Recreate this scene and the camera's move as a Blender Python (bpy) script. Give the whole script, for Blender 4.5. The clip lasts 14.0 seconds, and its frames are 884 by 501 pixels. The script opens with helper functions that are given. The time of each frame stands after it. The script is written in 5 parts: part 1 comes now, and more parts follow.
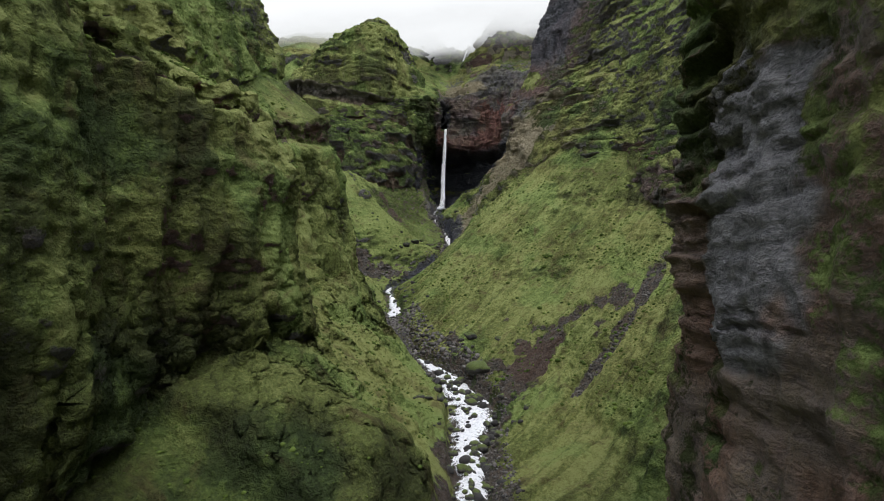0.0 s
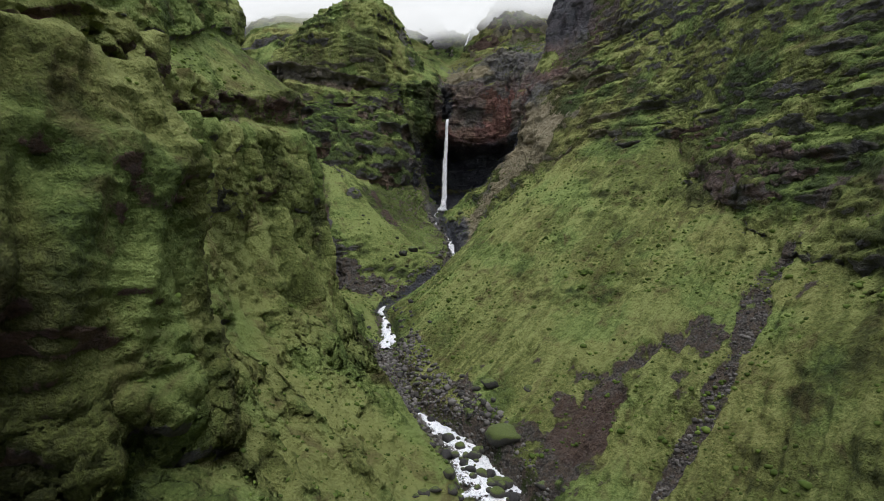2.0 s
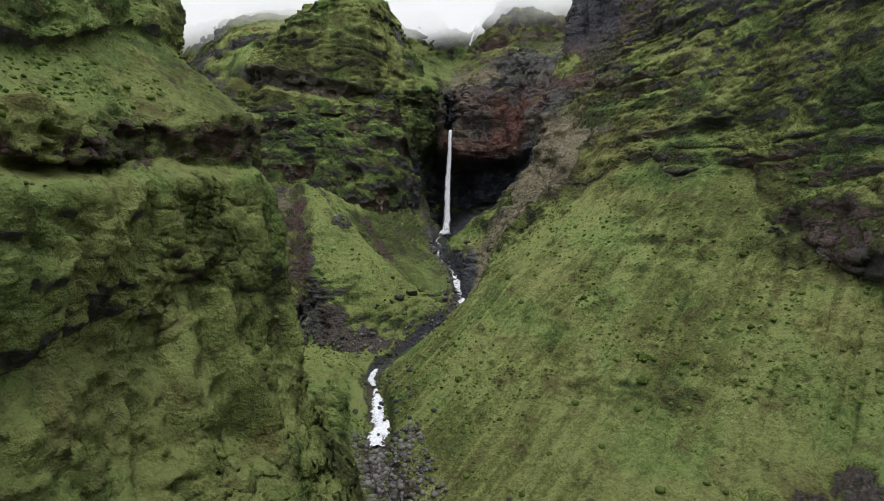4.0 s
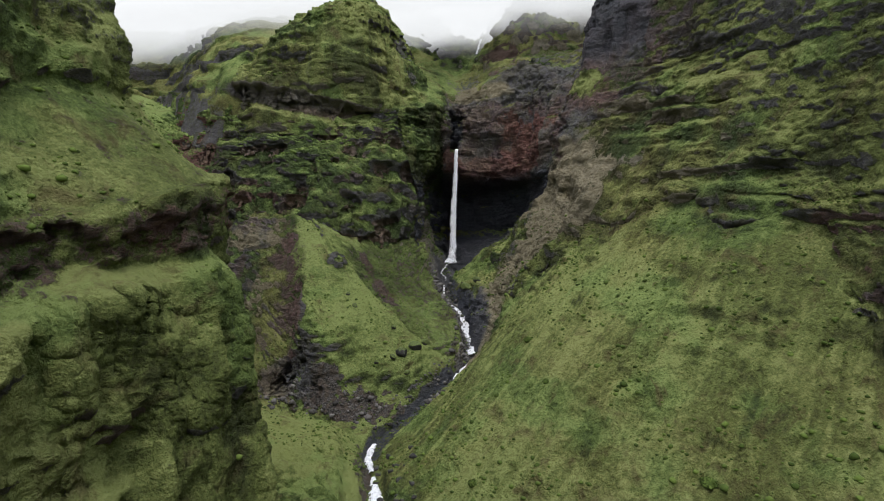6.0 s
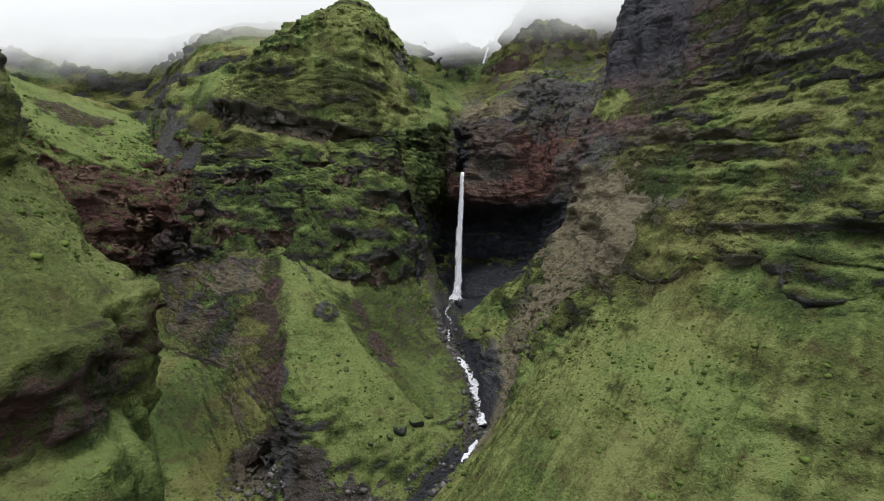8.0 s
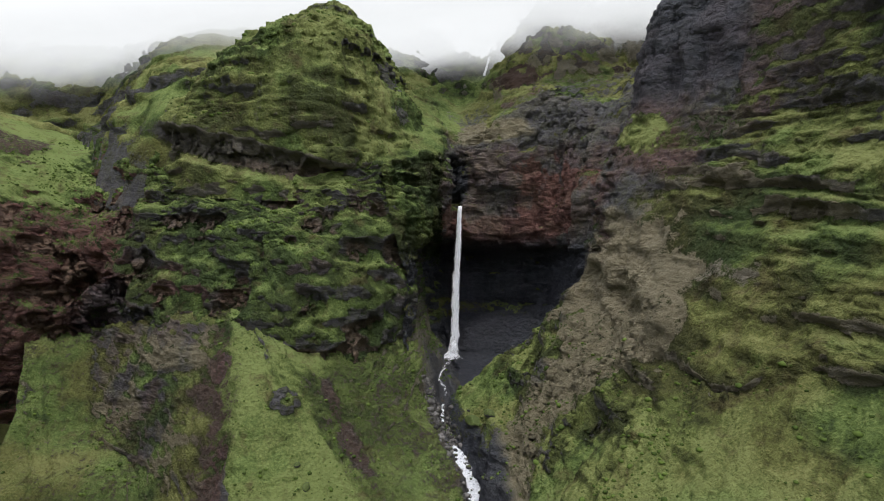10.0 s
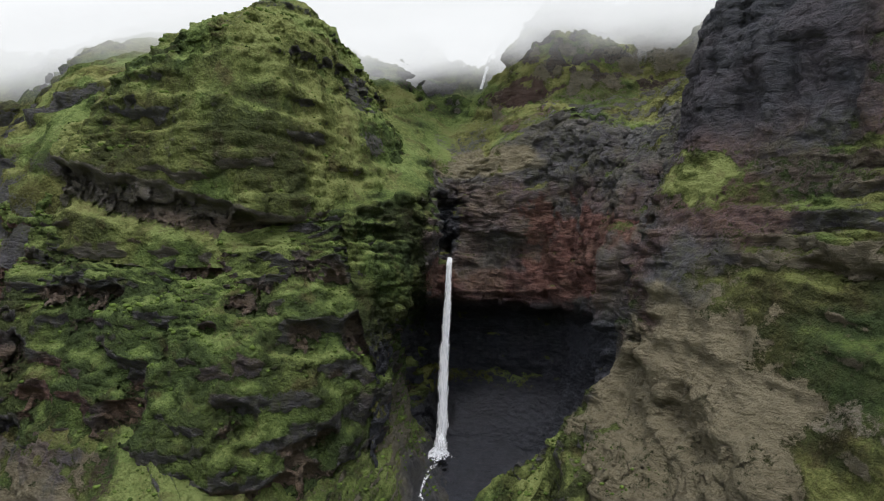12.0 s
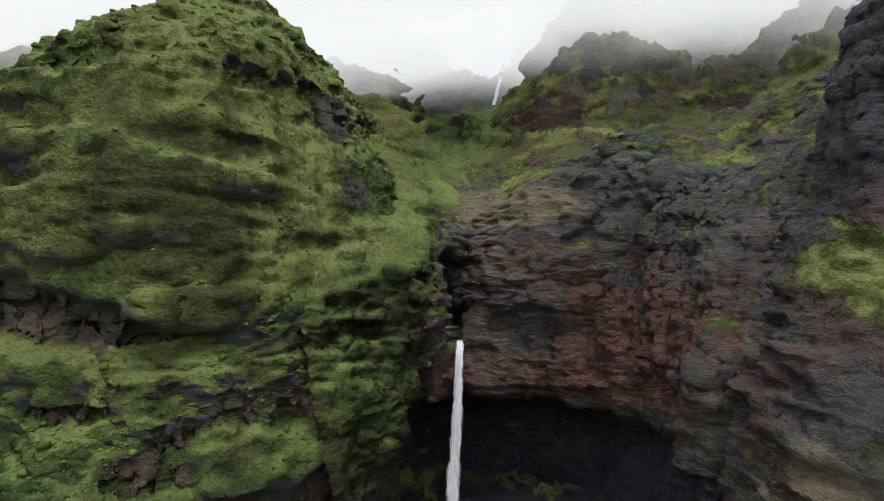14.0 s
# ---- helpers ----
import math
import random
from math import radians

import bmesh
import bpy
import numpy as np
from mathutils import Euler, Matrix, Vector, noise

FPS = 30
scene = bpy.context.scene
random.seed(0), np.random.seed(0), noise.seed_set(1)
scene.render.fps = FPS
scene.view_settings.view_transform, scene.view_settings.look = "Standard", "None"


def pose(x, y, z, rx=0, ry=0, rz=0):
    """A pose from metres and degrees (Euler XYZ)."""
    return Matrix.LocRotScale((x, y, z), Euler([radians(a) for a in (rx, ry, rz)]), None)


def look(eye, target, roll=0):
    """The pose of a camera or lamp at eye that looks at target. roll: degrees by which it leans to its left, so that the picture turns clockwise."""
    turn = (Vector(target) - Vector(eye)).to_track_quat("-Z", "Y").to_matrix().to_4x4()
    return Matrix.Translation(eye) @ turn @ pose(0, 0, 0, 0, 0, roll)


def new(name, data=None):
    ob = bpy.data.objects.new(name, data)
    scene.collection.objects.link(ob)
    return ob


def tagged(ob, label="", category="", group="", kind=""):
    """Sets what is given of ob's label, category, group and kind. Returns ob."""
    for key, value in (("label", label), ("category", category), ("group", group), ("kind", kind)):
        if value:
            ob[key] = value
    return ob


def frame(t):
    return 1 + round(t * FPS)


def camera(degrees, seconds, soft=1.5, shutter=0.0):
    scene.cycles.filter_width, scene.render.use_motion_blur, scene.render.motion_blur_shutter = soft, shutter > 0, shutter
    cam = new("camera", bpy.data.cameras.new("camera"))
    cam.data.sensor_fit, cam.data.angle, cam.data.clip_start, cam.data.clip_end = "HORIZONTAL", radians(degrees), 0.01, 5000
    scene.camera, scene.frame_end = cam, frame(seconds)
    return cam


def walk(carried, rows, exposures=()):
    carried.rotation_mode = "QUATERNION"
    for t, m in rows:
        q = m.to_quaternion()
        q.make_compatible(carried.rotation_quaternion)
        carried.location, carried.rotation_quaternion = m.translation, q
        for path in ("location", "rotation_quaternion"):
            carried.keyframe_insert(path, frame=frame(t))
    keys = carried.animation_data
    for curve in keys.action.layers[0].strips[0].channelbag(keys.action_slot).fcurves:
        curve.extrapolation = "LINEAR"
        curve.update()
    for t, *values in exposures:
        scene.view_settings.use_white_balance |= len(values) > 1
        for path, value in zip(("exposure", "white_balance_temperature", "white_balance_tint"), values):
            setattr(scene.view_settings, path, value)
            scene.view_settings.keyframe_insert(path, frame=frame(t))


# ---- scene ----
cam = camera(80.3, 14.0, soft=1.0)
METRES, EYE, TILT, LEAN, TURN = 400.0, 60.0, 0.0, 0.0, 1.0
ROWS = [
    (0.0, 0.0, 0.0, 0.0, -0.06, 2.32, -1.4),
    (0.5, -0.0025, 0.0363, 0.001, -0.15, 2.32, -1.38),
    (1.0, -0.0055, 0.0779, 0.0034, -0.23, 2.29, -1.37),
    (1.5, -0.0079, 0.114, 0.0089, -0.29, 2.26, -1.32),
    (2.0, -0.0105, 0.155, 0.0219, -0.4, 2.26, -1.25),
    (2.5, -0.0121, 0.1902, 0.037, -0.47, 2.24, -1.2),
    (3.0, -0.0141, 0.2303, 0.0538, -0.56, 2.17, -1.17),
    (5.5, -0.0236, 0.3504, 0.1319, -0.37, 1.95, -1.1),
    (6.0, -0.0249, 0.3701, 0.148, -0.3, 1.73, -1.12),
    (6.5, -0.0263, 0.3886, 0.1625, -0.25, 1.56, -1.17),
    (7.0, -0.0283, 0.4119, 0.1792, -0.26, 1.47, -1.21),
    (7.5, -0.0298, 0.4336, 0.1943, -0.23, 1.37, -1.27),
    (8.0, -0.0322, 0.4604, 0.2116, -0.3, 1.38, -1.32),
    (10.5, -0.0222, 0.6265, 0.2946, -0.48, 1.85, -1.44),
    (11.0, -0.0162, 0.6664, 0.3128, -0.54, 1.99, -1.49),
    (11.5, -0.0135, 0.7016, 0.329, -0.62, 2.08, -1.52),
    (12.0, -0.013, 0.742, 0.3477, -0.72, 2.14, -1.51),
    (12.5, -0.0138, 0.7774, 0.3636, -0.78, 2.24, -1.49),
    (13.0, -0.0155, 0.8179, 0.382, -0.81, 2.36, -1.46),
    (13.5, -0.0179, 0.8533, 0.3981, -0.91, 2.39, -1.44),
    (14.0, -0.0203, 0.8935, 0.4162, -0.95, 2.48, -1.37),
]
walk(cam, [(t, pose(0, 0, EYE, TILT, LEAN, TURN) @ pose(METRES * x, METRES * y, METRES * z, 90 + pitch, roll, yaw)) for t, x, y, z, yaw, pitch, roll in ROWS])

# ---- light ----
world = bpy.data.worlds.new("overcast_sky")
scene.world = world
world.use_nodes = True
wn, wl = world.node_tree.nodes, world.node_tree.links
SUN_ELEV, SUN_ROT = 63.0, 176.0
sky = wn.new("ShaderNodeTexSky")
sky.sky_type, sky.sun_disc = "NISHITA", False
sky.sun_elevation, sky.sun_rotation = radians(SUN_ELEV), radians(SUN_ROT)
sky_blue = wn.new("ShaderNodeVectorMath")
sky_blue.operation = "SCALE"
sky_blue.inputs[3].default_value = 0.10
wl.new(sky.outputs[0], sky_blue.inputs[0])
sky_mix = wn.new("ShaderNodeMix")
sky_mix.data_type = "RGBA"
sky_mix.inputs[0].default_value = 0.90
wl.new(sky_blue.outputs[0], sky_mix.inputs[6])
sky_mix.inputs[7].default_value = (0.965, 0.98, 1.11, 1)
# an overcast sky is three times as bright overhead as at the horizon
aloft = wn.new("ShaderNodeSeparateXYZ")
wl.new(wn.new("ShaderNodeTexCoord").outputs["Generated"], aloft.inputs[0])
slope = wn.new("ShaderNodeMath")
slope.operation, slope.use_clamp = "MULTIPLY_ADD", False
wl.new(aloft.outputs[2], slope.inputs[0])
slope.inputs[1].default_value, slope.inputs[2].default_value = 1.75, 0.70
floor_of = wn.new("ShaderNodeMath")
floor_of.operation = "MAXIMUM"
wl.new(slope.outputs[0], floor_of.inputs[0])
floor_of.inputs[1].default_value = 0.45
wl.new(sky_mix.outputs[2], wn["Background"].inputs[0])
wl.new(floor_of.outputs[0], wn["Background"].inputs[1])

sun = new("sun", bpy.data.lights.new("sun", "SUN"))
sun.data.energy, sun.data.angle, sun.data.color = 1.65, radians(14), (1.0, 0.97, 0.92)
sun.matrix_world = look((9, -135, 270), (0, 0, 0))


# ---- shapes: noise, lofts and mesh helpers ----
def scramble(h):
    h = (h ^ (h >> np.uint32(13))) * np.uint32(1274126177)
    h = (h ^ (h >> np.uint32(16))) * np.uint32(2246822519)
    return ((h ^ (h >> np.uint32(15))) & np.uint32(0xFFFFFF)).astype(np.float32) * np.float32(1 / 0xFFFFFF)


def hash1(i, seed):
    return scramble(i.astype(np.int64).astype(np.uint32) * np.uint32(374761393) + np.uint32(seed * 7919 + 13))


def vnoise(p, seed=0):
    """Smooth value noise from -1 to 1 at the points p (n x 3)."""
    f = np.floor(p)
    i = f.astype(np.int64).astype(np.uint32)
    w = (p - f).astype(np.float32)
    w = w * w * w * (w * (w * 6 - 15) + 10)
    hs = []
    for k, m in ((0, 374761393), (1, 668265263), (2, 2246822507)):
        h = i[:, k] * np.uint32(m)
        hs.append((h, h + np.uint32(m)))
    salt = np.uint32((seed * 974634777 + 12345) & 0xFFFFFFFF)
    layers = []
    for c in (0, 1):
        edges = []
        for b in (0, 1):
            low = hs[1][b] + hs[2][c] + salt
            a0, a1 = scramble(hs[0][0] + low), scramble(hs[0][1] + low)
            edges.append(a0 + (a1 - a0) * w[:, 0])
        layers.append(edges[0] + (edges[1] - edges[0]) * w[:, 1])
    return (layers[0] + (layers[1] - layers[0]) * w[:, 2]) * 2 - 1


TWIST = np.array(Euler((0.5, 0.7, 0.9)).to_matrix())


def fbm(p, octaves=4, seed=0, gain=0.5, ridge=False):
    total, amp, norm = 0, 1.0, 0.0
    q = np.asarray(p, float)
    for o in range(octaves):
        n = vnoise(q, seed + 17 * o)
        total = total + amp * ((1 - 2 * np.abs(n)) if ridge else n)
        norm += amp
        amp *= gain
        q = (q @ TWIST) * 2.03 + 11.7
    return total / norm


def smooth01(a, b, x):
    t = np.clip((x - a) / (b - a), 0, 1)
    return t * t * (3 - 2 * t)


def spline(pts):
    """A smooth curve through pts."""
    p = np.asarray(pts, float)
    p = np.vstack([2 * p[0] - p[1], p, 2 * p[-1] - p[-2]])
    out = []
    for k in range(1, len(p) - 2):
        t = np.linspace(0, 1, 24, endpoint=False)[:, None]
        m0, m1 = (p[k + 1] - p[k - 1]) * 0.4, (p[k + 2] - p[k]) * 0.4
        out.append((2 * t**3 - 3 * t**2 + 1) * p[k] + (t**3 - 2 * t**2 + t) * m0 + (3 * t**2 - 2 * t**3) * p[k + 1] + (t**3 - t**2) * m1)
    return np.vstack(out + [p[-2:-1]])


def lattice(lines, step, soften=2.0, coarse=1):
    """A grid of points lofted through break lines that share their stations: (rows across, columns along, 3), and the rows of the lines."""
    curves = [spline(line) for line in lines]
    mean = np.mean(curves, axis=0)
    along = np.concatenate([[0], np.cumsum(np.linalg.norm(np.diff(mean, axis=0), axis=1))])
    n = max(2, int(along[-1] / step))
    s = np.linspace(0, along[-1], n)
    curves = [np.stack([np.interp(s, along, c[:, k]) for k in range(3)], 1) for c in curves]
    rows, marks = [], []
    for k, (a, b) in enumerate(zip(curves, curves[1:])):
        m = max(2, int(np.percentile(np.linalg.norm(b - a, axis=1), 70) / step / (coarse if k == len(curves) - 2 else 1)))
        marks.append(len(rows))
        rows += [a + (b - a) * (i / m) for i in range(m)]
    marks.append(len(rows))
    rows.append(curves[-1])
    g = np.array(rows)
    for _ in range(int((soften / step) ** 2) + 1):
        g[1:-1] = 0.25 * g[:-2] + 0.5 * g[1:-1] + 0.25 * g[2:]
        g[:, 1:-1] = 0.25 * g[:, :-2] + 0.5 * g[:, 1:-1] + 0.25 * g[:, 2:]
    return g, marks


def grid_normals(g):
    du, dv = np.gradient(g, axis=1), np.gradient(g, axis=0)
    n = np.cross(du, dv)
    n /= np.linalg.norm(n, axis=2, keepdims=True) + 1e-9
    return n


def beds(p, bed, dip, seed):
    """Even rock beds: from -0.5 at the foot of a bed to 0.5 at its overhanging brow, then back over a ledge; they die out here and there."""
    warp = p[:, 2] + dip * p[:, 1] + 0.6 * bed * fbm(p / 60, 3, seed) + 0.22 * bed * fbm(p / 8, 3, seed + 3)
    phase = warp / bed
    cell = np.floor(phase).astype(np.int64)
    f = phase - cell
    brow = 0.5 + 0.4 * hash1(cell, seed + 7)
    saw = np.where(f < brow, f / brow, 1 - (f - brow) / (1 - brow)) - 0.5
    return saw * smooth01(-0.1, 0.5, fbm(np.stack([p[:, 0] / 30, p[:, 1] / 30, cell * 3.7], 1), 2, seed + 11)) * 1.4


def crags(p, wide, tall, seed, dip=0.0):
    """Broken blocks and ledges, longer than they are high."""
    warp = np.stack([fbm(p / (1.3 * wide), 2, seed + k) for k in (1, 2, 3)], 1)
    q = p + warp * np.array([0.5 * wide, 0.5 * wide, 0.9 * tall])
    q[:, 2] += dip * p[:, 1]
    return smooth01(-0.22, 0.22, fbm(q / np.array([wide, wide, tall]), 2, seed + 5)) - 0.5


def rills(p, down, seed):
    """Runnels that follow the fall of a slope, 1 in their beds; down: which way it falls, in plan."""
    across = p[:, 1] * down[0] - p[:, 0] * down[1]
    along = p[:, 0] * down[0] + p[:, 1] * down[1]
    across = across + 2.5 * fbm(p / 25, 2, seed + 2)
    return smooth01(0.05, 0.75, fbm(np.stack([across / 3.6, along / 90, p[:, 2] / 90], 1), 3, seed, ridge=True))


def weather(g, side=1, big=3.0, mid=1.2, fine=0.75, strata=2.0, crag=0.6, even=0.3, flute=0.8, bed=9.0, long=1.0, dip=0.0, seed=0, steep_from=0.8, rill=None, calm=None):
    """Roughens a grid of ground: bulges, hollows, blocks and beds of rock, flutes down steep faces."""
    n = grid_normals(g) * side
    p = g.reshape(-1, 3)
    steep = smooth01(steep_from, steep_from - 0.35, n[..., 2]).reshape(-1)
    d = big * fbm(p / 34, 3, seed) + mid * (0.35 + steep) * fbm(p / 11, 3, seed + 5, ridge=True)
    if flute:
        d = d + flute * steep * fbm(p * np.array([1 / 11, 1 / 11, 1 / 60]), 3, seed + 9, ridge=True) * 2
    if rill is not None:
        d = d - (1 - steep) * (1.4 * rills(p, rill, seed + 13) - 0.8 * np.clip(fbm(p / 5, 2, seed + 15, ridge=True), 0.2, 1))
    g = g + n * d.reshape(g.shape[:2])[..., None]
    n = grid_normals(g) * side
    p = g.reshape(-1, 3)
    wild = 0.15 + 1.25 * smooth01(-0.3, 0.4, fbm(p / 38, 3, seed + 23))
    if calm is not None:
        steep = steep * calm(p)
    d = steep * strata * crag * wild * (1.3 * crags(p, 3.2 * bed * long, 1.1 * bed, seed + 25, dip) + 0.5 * crags(p, 1.0 * bed * long, 0.34 * bed, seed + 28, dip))
    if even:
        d = d + steep * strata * even * (0.4 + 0.6 * wild) * (beds(p, bed, dip, seed + 31) + 0.28 * beds(p, bed * 0.36, dip, seed + 41))
    lumps = 1 - np.abs(vnoise(p / 2.1 + 3, seed + 51))
    sharp = fbm(p * np.array([1 / 4.5, 1 / 4.5, 1 / 3.2]), 4, seed + 55, 0.6, ridge=True)
    d = d + fine * ((lumps - 0.5) * (0.4 + 0.6 * steep) + 1.3 * sharp * (0.3 + steep * wild) + 0.5 * fbm(p / 1.1, 2, seed + 61))
    flat = n.copy()
    flat[..., 2] *= 0.5
    return g + flat * d.reshape(g.shape[:2])[..., None]


def blotch(p, centre, radii, seed=0, rough=0.5):
    """1 within an ellipsoid, 0 outside, with a ragged edge."""
    q = (p - np.array(centre)) / np.array(radii)
    r = np.linalg.norm(q, axis=1) + rough * fbm(p / (0.35 * np.mean(radii)), 3, seed + 91)
    return smooth01(1.15, 0.8, r)


def strip(p, path, radii, seed=0, rough=0.45, soft=0.25):
    """1 along a line seen from above, 0 beside it, with ragged edges."""
    best = np.full(len(p), 9.0)
    for (a, b), (ra, rb) in zip(zip(path, path[1:]), zip(radii, radii[1:])):
        a, b = np.array(a, float), np.array(b, float)
        t = np.clip(((p[:, :2] - a) @ (b - a)) / ((b - a) @ (b - a)), 0, 1)
        d = np.linalg.norm(p[:, :2] - a - t[:, None] * (b - a), axis=1) / (ra + t * (rb - ra))
        best = np.minimum(best, d)
    return smooth01(1 + soft, 1 - soft, best + rough * fbm(p / 8, 4, seed + 95))


def sheet(name, g, material, side=1, parent=None, attributes=None, label=""):
    """A mesh object from a grid of points."""
    rows, cols = g.shape[:2]
    idx = np.arange(rows * cols).reshape(rows, cols)
    a, b, c, d = idx[:-1, :-1], idx[:-1, 1:], idx[1:, 1:], idx[1:, :-1]
    quads = np.stack([a, b, c, d] if side > 0 else [a, d, c, b], -1).reshape(-1, 4)
    me = bpy.data.meshes.new(name)
    me.vertices.add(rows * cols)
    me.vertices.foreach_set("co", g.reshape(-1).astype(np.float32))
    me.loops.add(len(quads) * 4)
    me.loops.foreach_set("vertex_index", quads.reshape(-1).astype(np.int32))
    me.polygons.add(len(quads))
    me.polygons.foreach_set("loop_start", np.arange(0, len(quads) * 4, 4, dtype=np.int32))
    me.polygons.foreach_set("use_smooth", np.ones(len(quads), dtype=bool))
    me.update(calc_edges=True)
    for key, values in (attributes or {}).items():
        at = me.attributes.new(key, "FLOAT", "POINT")
        at.data.foreach_set("value", np.asarray(values, np.float32).reshape(-1))
    me.materials.append(material)
    ob = new(name, me)
    ob.parent = parent
    return tagged(ob, label)


def land(name, g, side, material, cuts, names, look_of, label, category="hillside"):
    """A piece of land cut into parts along its break lines, each part a mesh under it."""
    n = grid_normals(g) * side
    for _ in range(4):
        n[1:-1] = 0.25 * n[:-2] + 0.5 * n[1:-1] + 0.25 * n[2:]
        n[:, 1:-1] = 0.25 * n[:, :-2] + 0.5 * n[:, 1:-1] + 0.25 * n[:, 2:]
    coats = {k: v.reshape(g.shape[:2]) for k, v in look_of(g.reshape(-1, 3), n.reshape(-1, 3)).items()}
    base = new(name)
    base.location = (0, 0, 0)
    tagged(base, label, category, kind="structure")
    for a, b, part_name in zip(cuts, cuts[1:], names):
        sheet(part_name, g[a:b + 1], material, side, base, {k: v[a:b + 1] for k, v in coats.items()})
    return base


def coats(p, n, bare_from=0.62, bare_to=0.3, seed=0):
    """How much rock, earth, red rock and tan rock shows: by slope, with patches."""
    patchy = fbm(p / 14, 3, seed + 81)
    bare = smooth01(bare_from, bare_to, n[:, 2] - 0.22 * patchy)
    zero = np.zeros(len(p))
    # the moss tone is brighter on level ground and darker on steep faces
    return {"bare": bare, "earth": zero.copy(), "red": 0.5 * smooth01(0.2, 0.6, fbm(p / 25, 2, seed + 84)), "tan": zero.copy(), "deep": zero.copy(), "pale": zero.copy(), "wet": zero.copy(), "lush_shade": smooth01(-0.5, 0.5, fbm(p / 40, 3, seed + 86)) + 1.25 * smooth01(0.75, 0.45, n[:, 2]) * fbm(p * np.array([1 / 9, 1 / 9, 1 / 21]), 3, seed + 88) + 1.1 * smooth01(0.25, 0.75, n[:, 2]) - 0.65}


# ---- materials ----
def material(name):
    m = bpy.data.materials.new(name)
    m.use_nodes = True
    return m, m.node_tree.nodes, m.node_tree.links


class Graph:
    """Short wiring of shader nodes."""

    def __init__(self, name):
        self.m, self.n, self.l = material(name)
        self.out = self.n["Principled BSDF"]
        self.pos = self.n.new("ShaderNodeNewGeometry").outputs["Position"]

    def put(self, socket, value):
        if isinstance(value, bpy.types.NodeSocket):
            self.l.new(value, socket)
        elif value is not None:
            socket.default_value = value

    def math(self, op, a, b=None, clamp=False):
        k = self.n.new("ShaderNodeMath")
        k.operation, k.use_clamp = op, clamp
        self.put(k.inputs[0], a)
        self.put(k.inputs[1], b)
        return k.outputs[0]

    def scaled(self, s):
        k = self.n.new("ShaderNodeVectorMath")
        k.operation = "MULTIPLY"
        self.put(k.inputs[0], self.pos)
        k.inputs[1].default_value = s
        return k.outputs[0]

    def noise(self, scale, detail=5.0, rough=0.6, vec=None, distort=0.0):
        k = self.n.new("ShaderNodeTexNoise")
        self.put(k.inputs["Vector"], vec or self.pos)
        k.inputs["Scale"].default_value, k.inputs["Detail"].default_value = scale, detail
        k.inputs["Roughness"].default_value, k.inputs["Distortion"].default_value = rough, distort
        return k.outputs["Fac"]

    def cells(self, scale, vec=None):
        k = self.n.new("ShaderNodeTexVoronoi")
        self.put(k.inputs["Vector"], vec or self.pos)
        k.inputs["Scale"].default_value = scale
        return k.outputs["Distance"]

    def ramp(self, fac, stops):
        k = self.n.new("ShaderNodeValToRGB")
        self.put(k.inputs[0], fac)
        el = k.color_ramp.elements
        while len(el) < len(stops):
            el.new(0.5)
        for e, (at, col) in zip(el, stops):
            e.position, e.color = at, (*col, 1) if len(col) == 3 else col
        return k.outputs[0]

    def mix(self, fac, a, b):
        k = self.n.new("ShaderNodeMix")
        k.data_type = "RGBA"
        self.put(k.inputs[0], fac)
        self.put(k.inputs[6], a)
        self.put(k.inputs[7], b)
        return k.outputs[2]

    def step(self, x, a, b):
        k = self.n.new("ShaderNodeMapRange")
        k.interpolation_type = "SMOOTHSTEP"
        self.put(k.inputs[0], x)
        k.inputs[1].default_value, k.inputs[2].default_value = a, b
        return k.outputs[0]

    def attr(self, name):
        k = self.n.new("ShaderNodeAttribute")
        k.attribute_name = name
        return k.outputs["Fac"]

    def bump(self, height, distance, strength=1.0, normal=None):
        k = self.n.new("ShaderNodeBump")
        self.put(k.inputs["Height"], height)
        k.inputs["Distance"].default_value, k.inputs["Strength"].default_value = distance, strength
        self.put(k.inputs["Normal"], normal)
        return k.outputs[0]

    def set(self, **values):
        for key, value in values.items():
            self.put(self.out.inputs[key.replace("_", " ")], value)


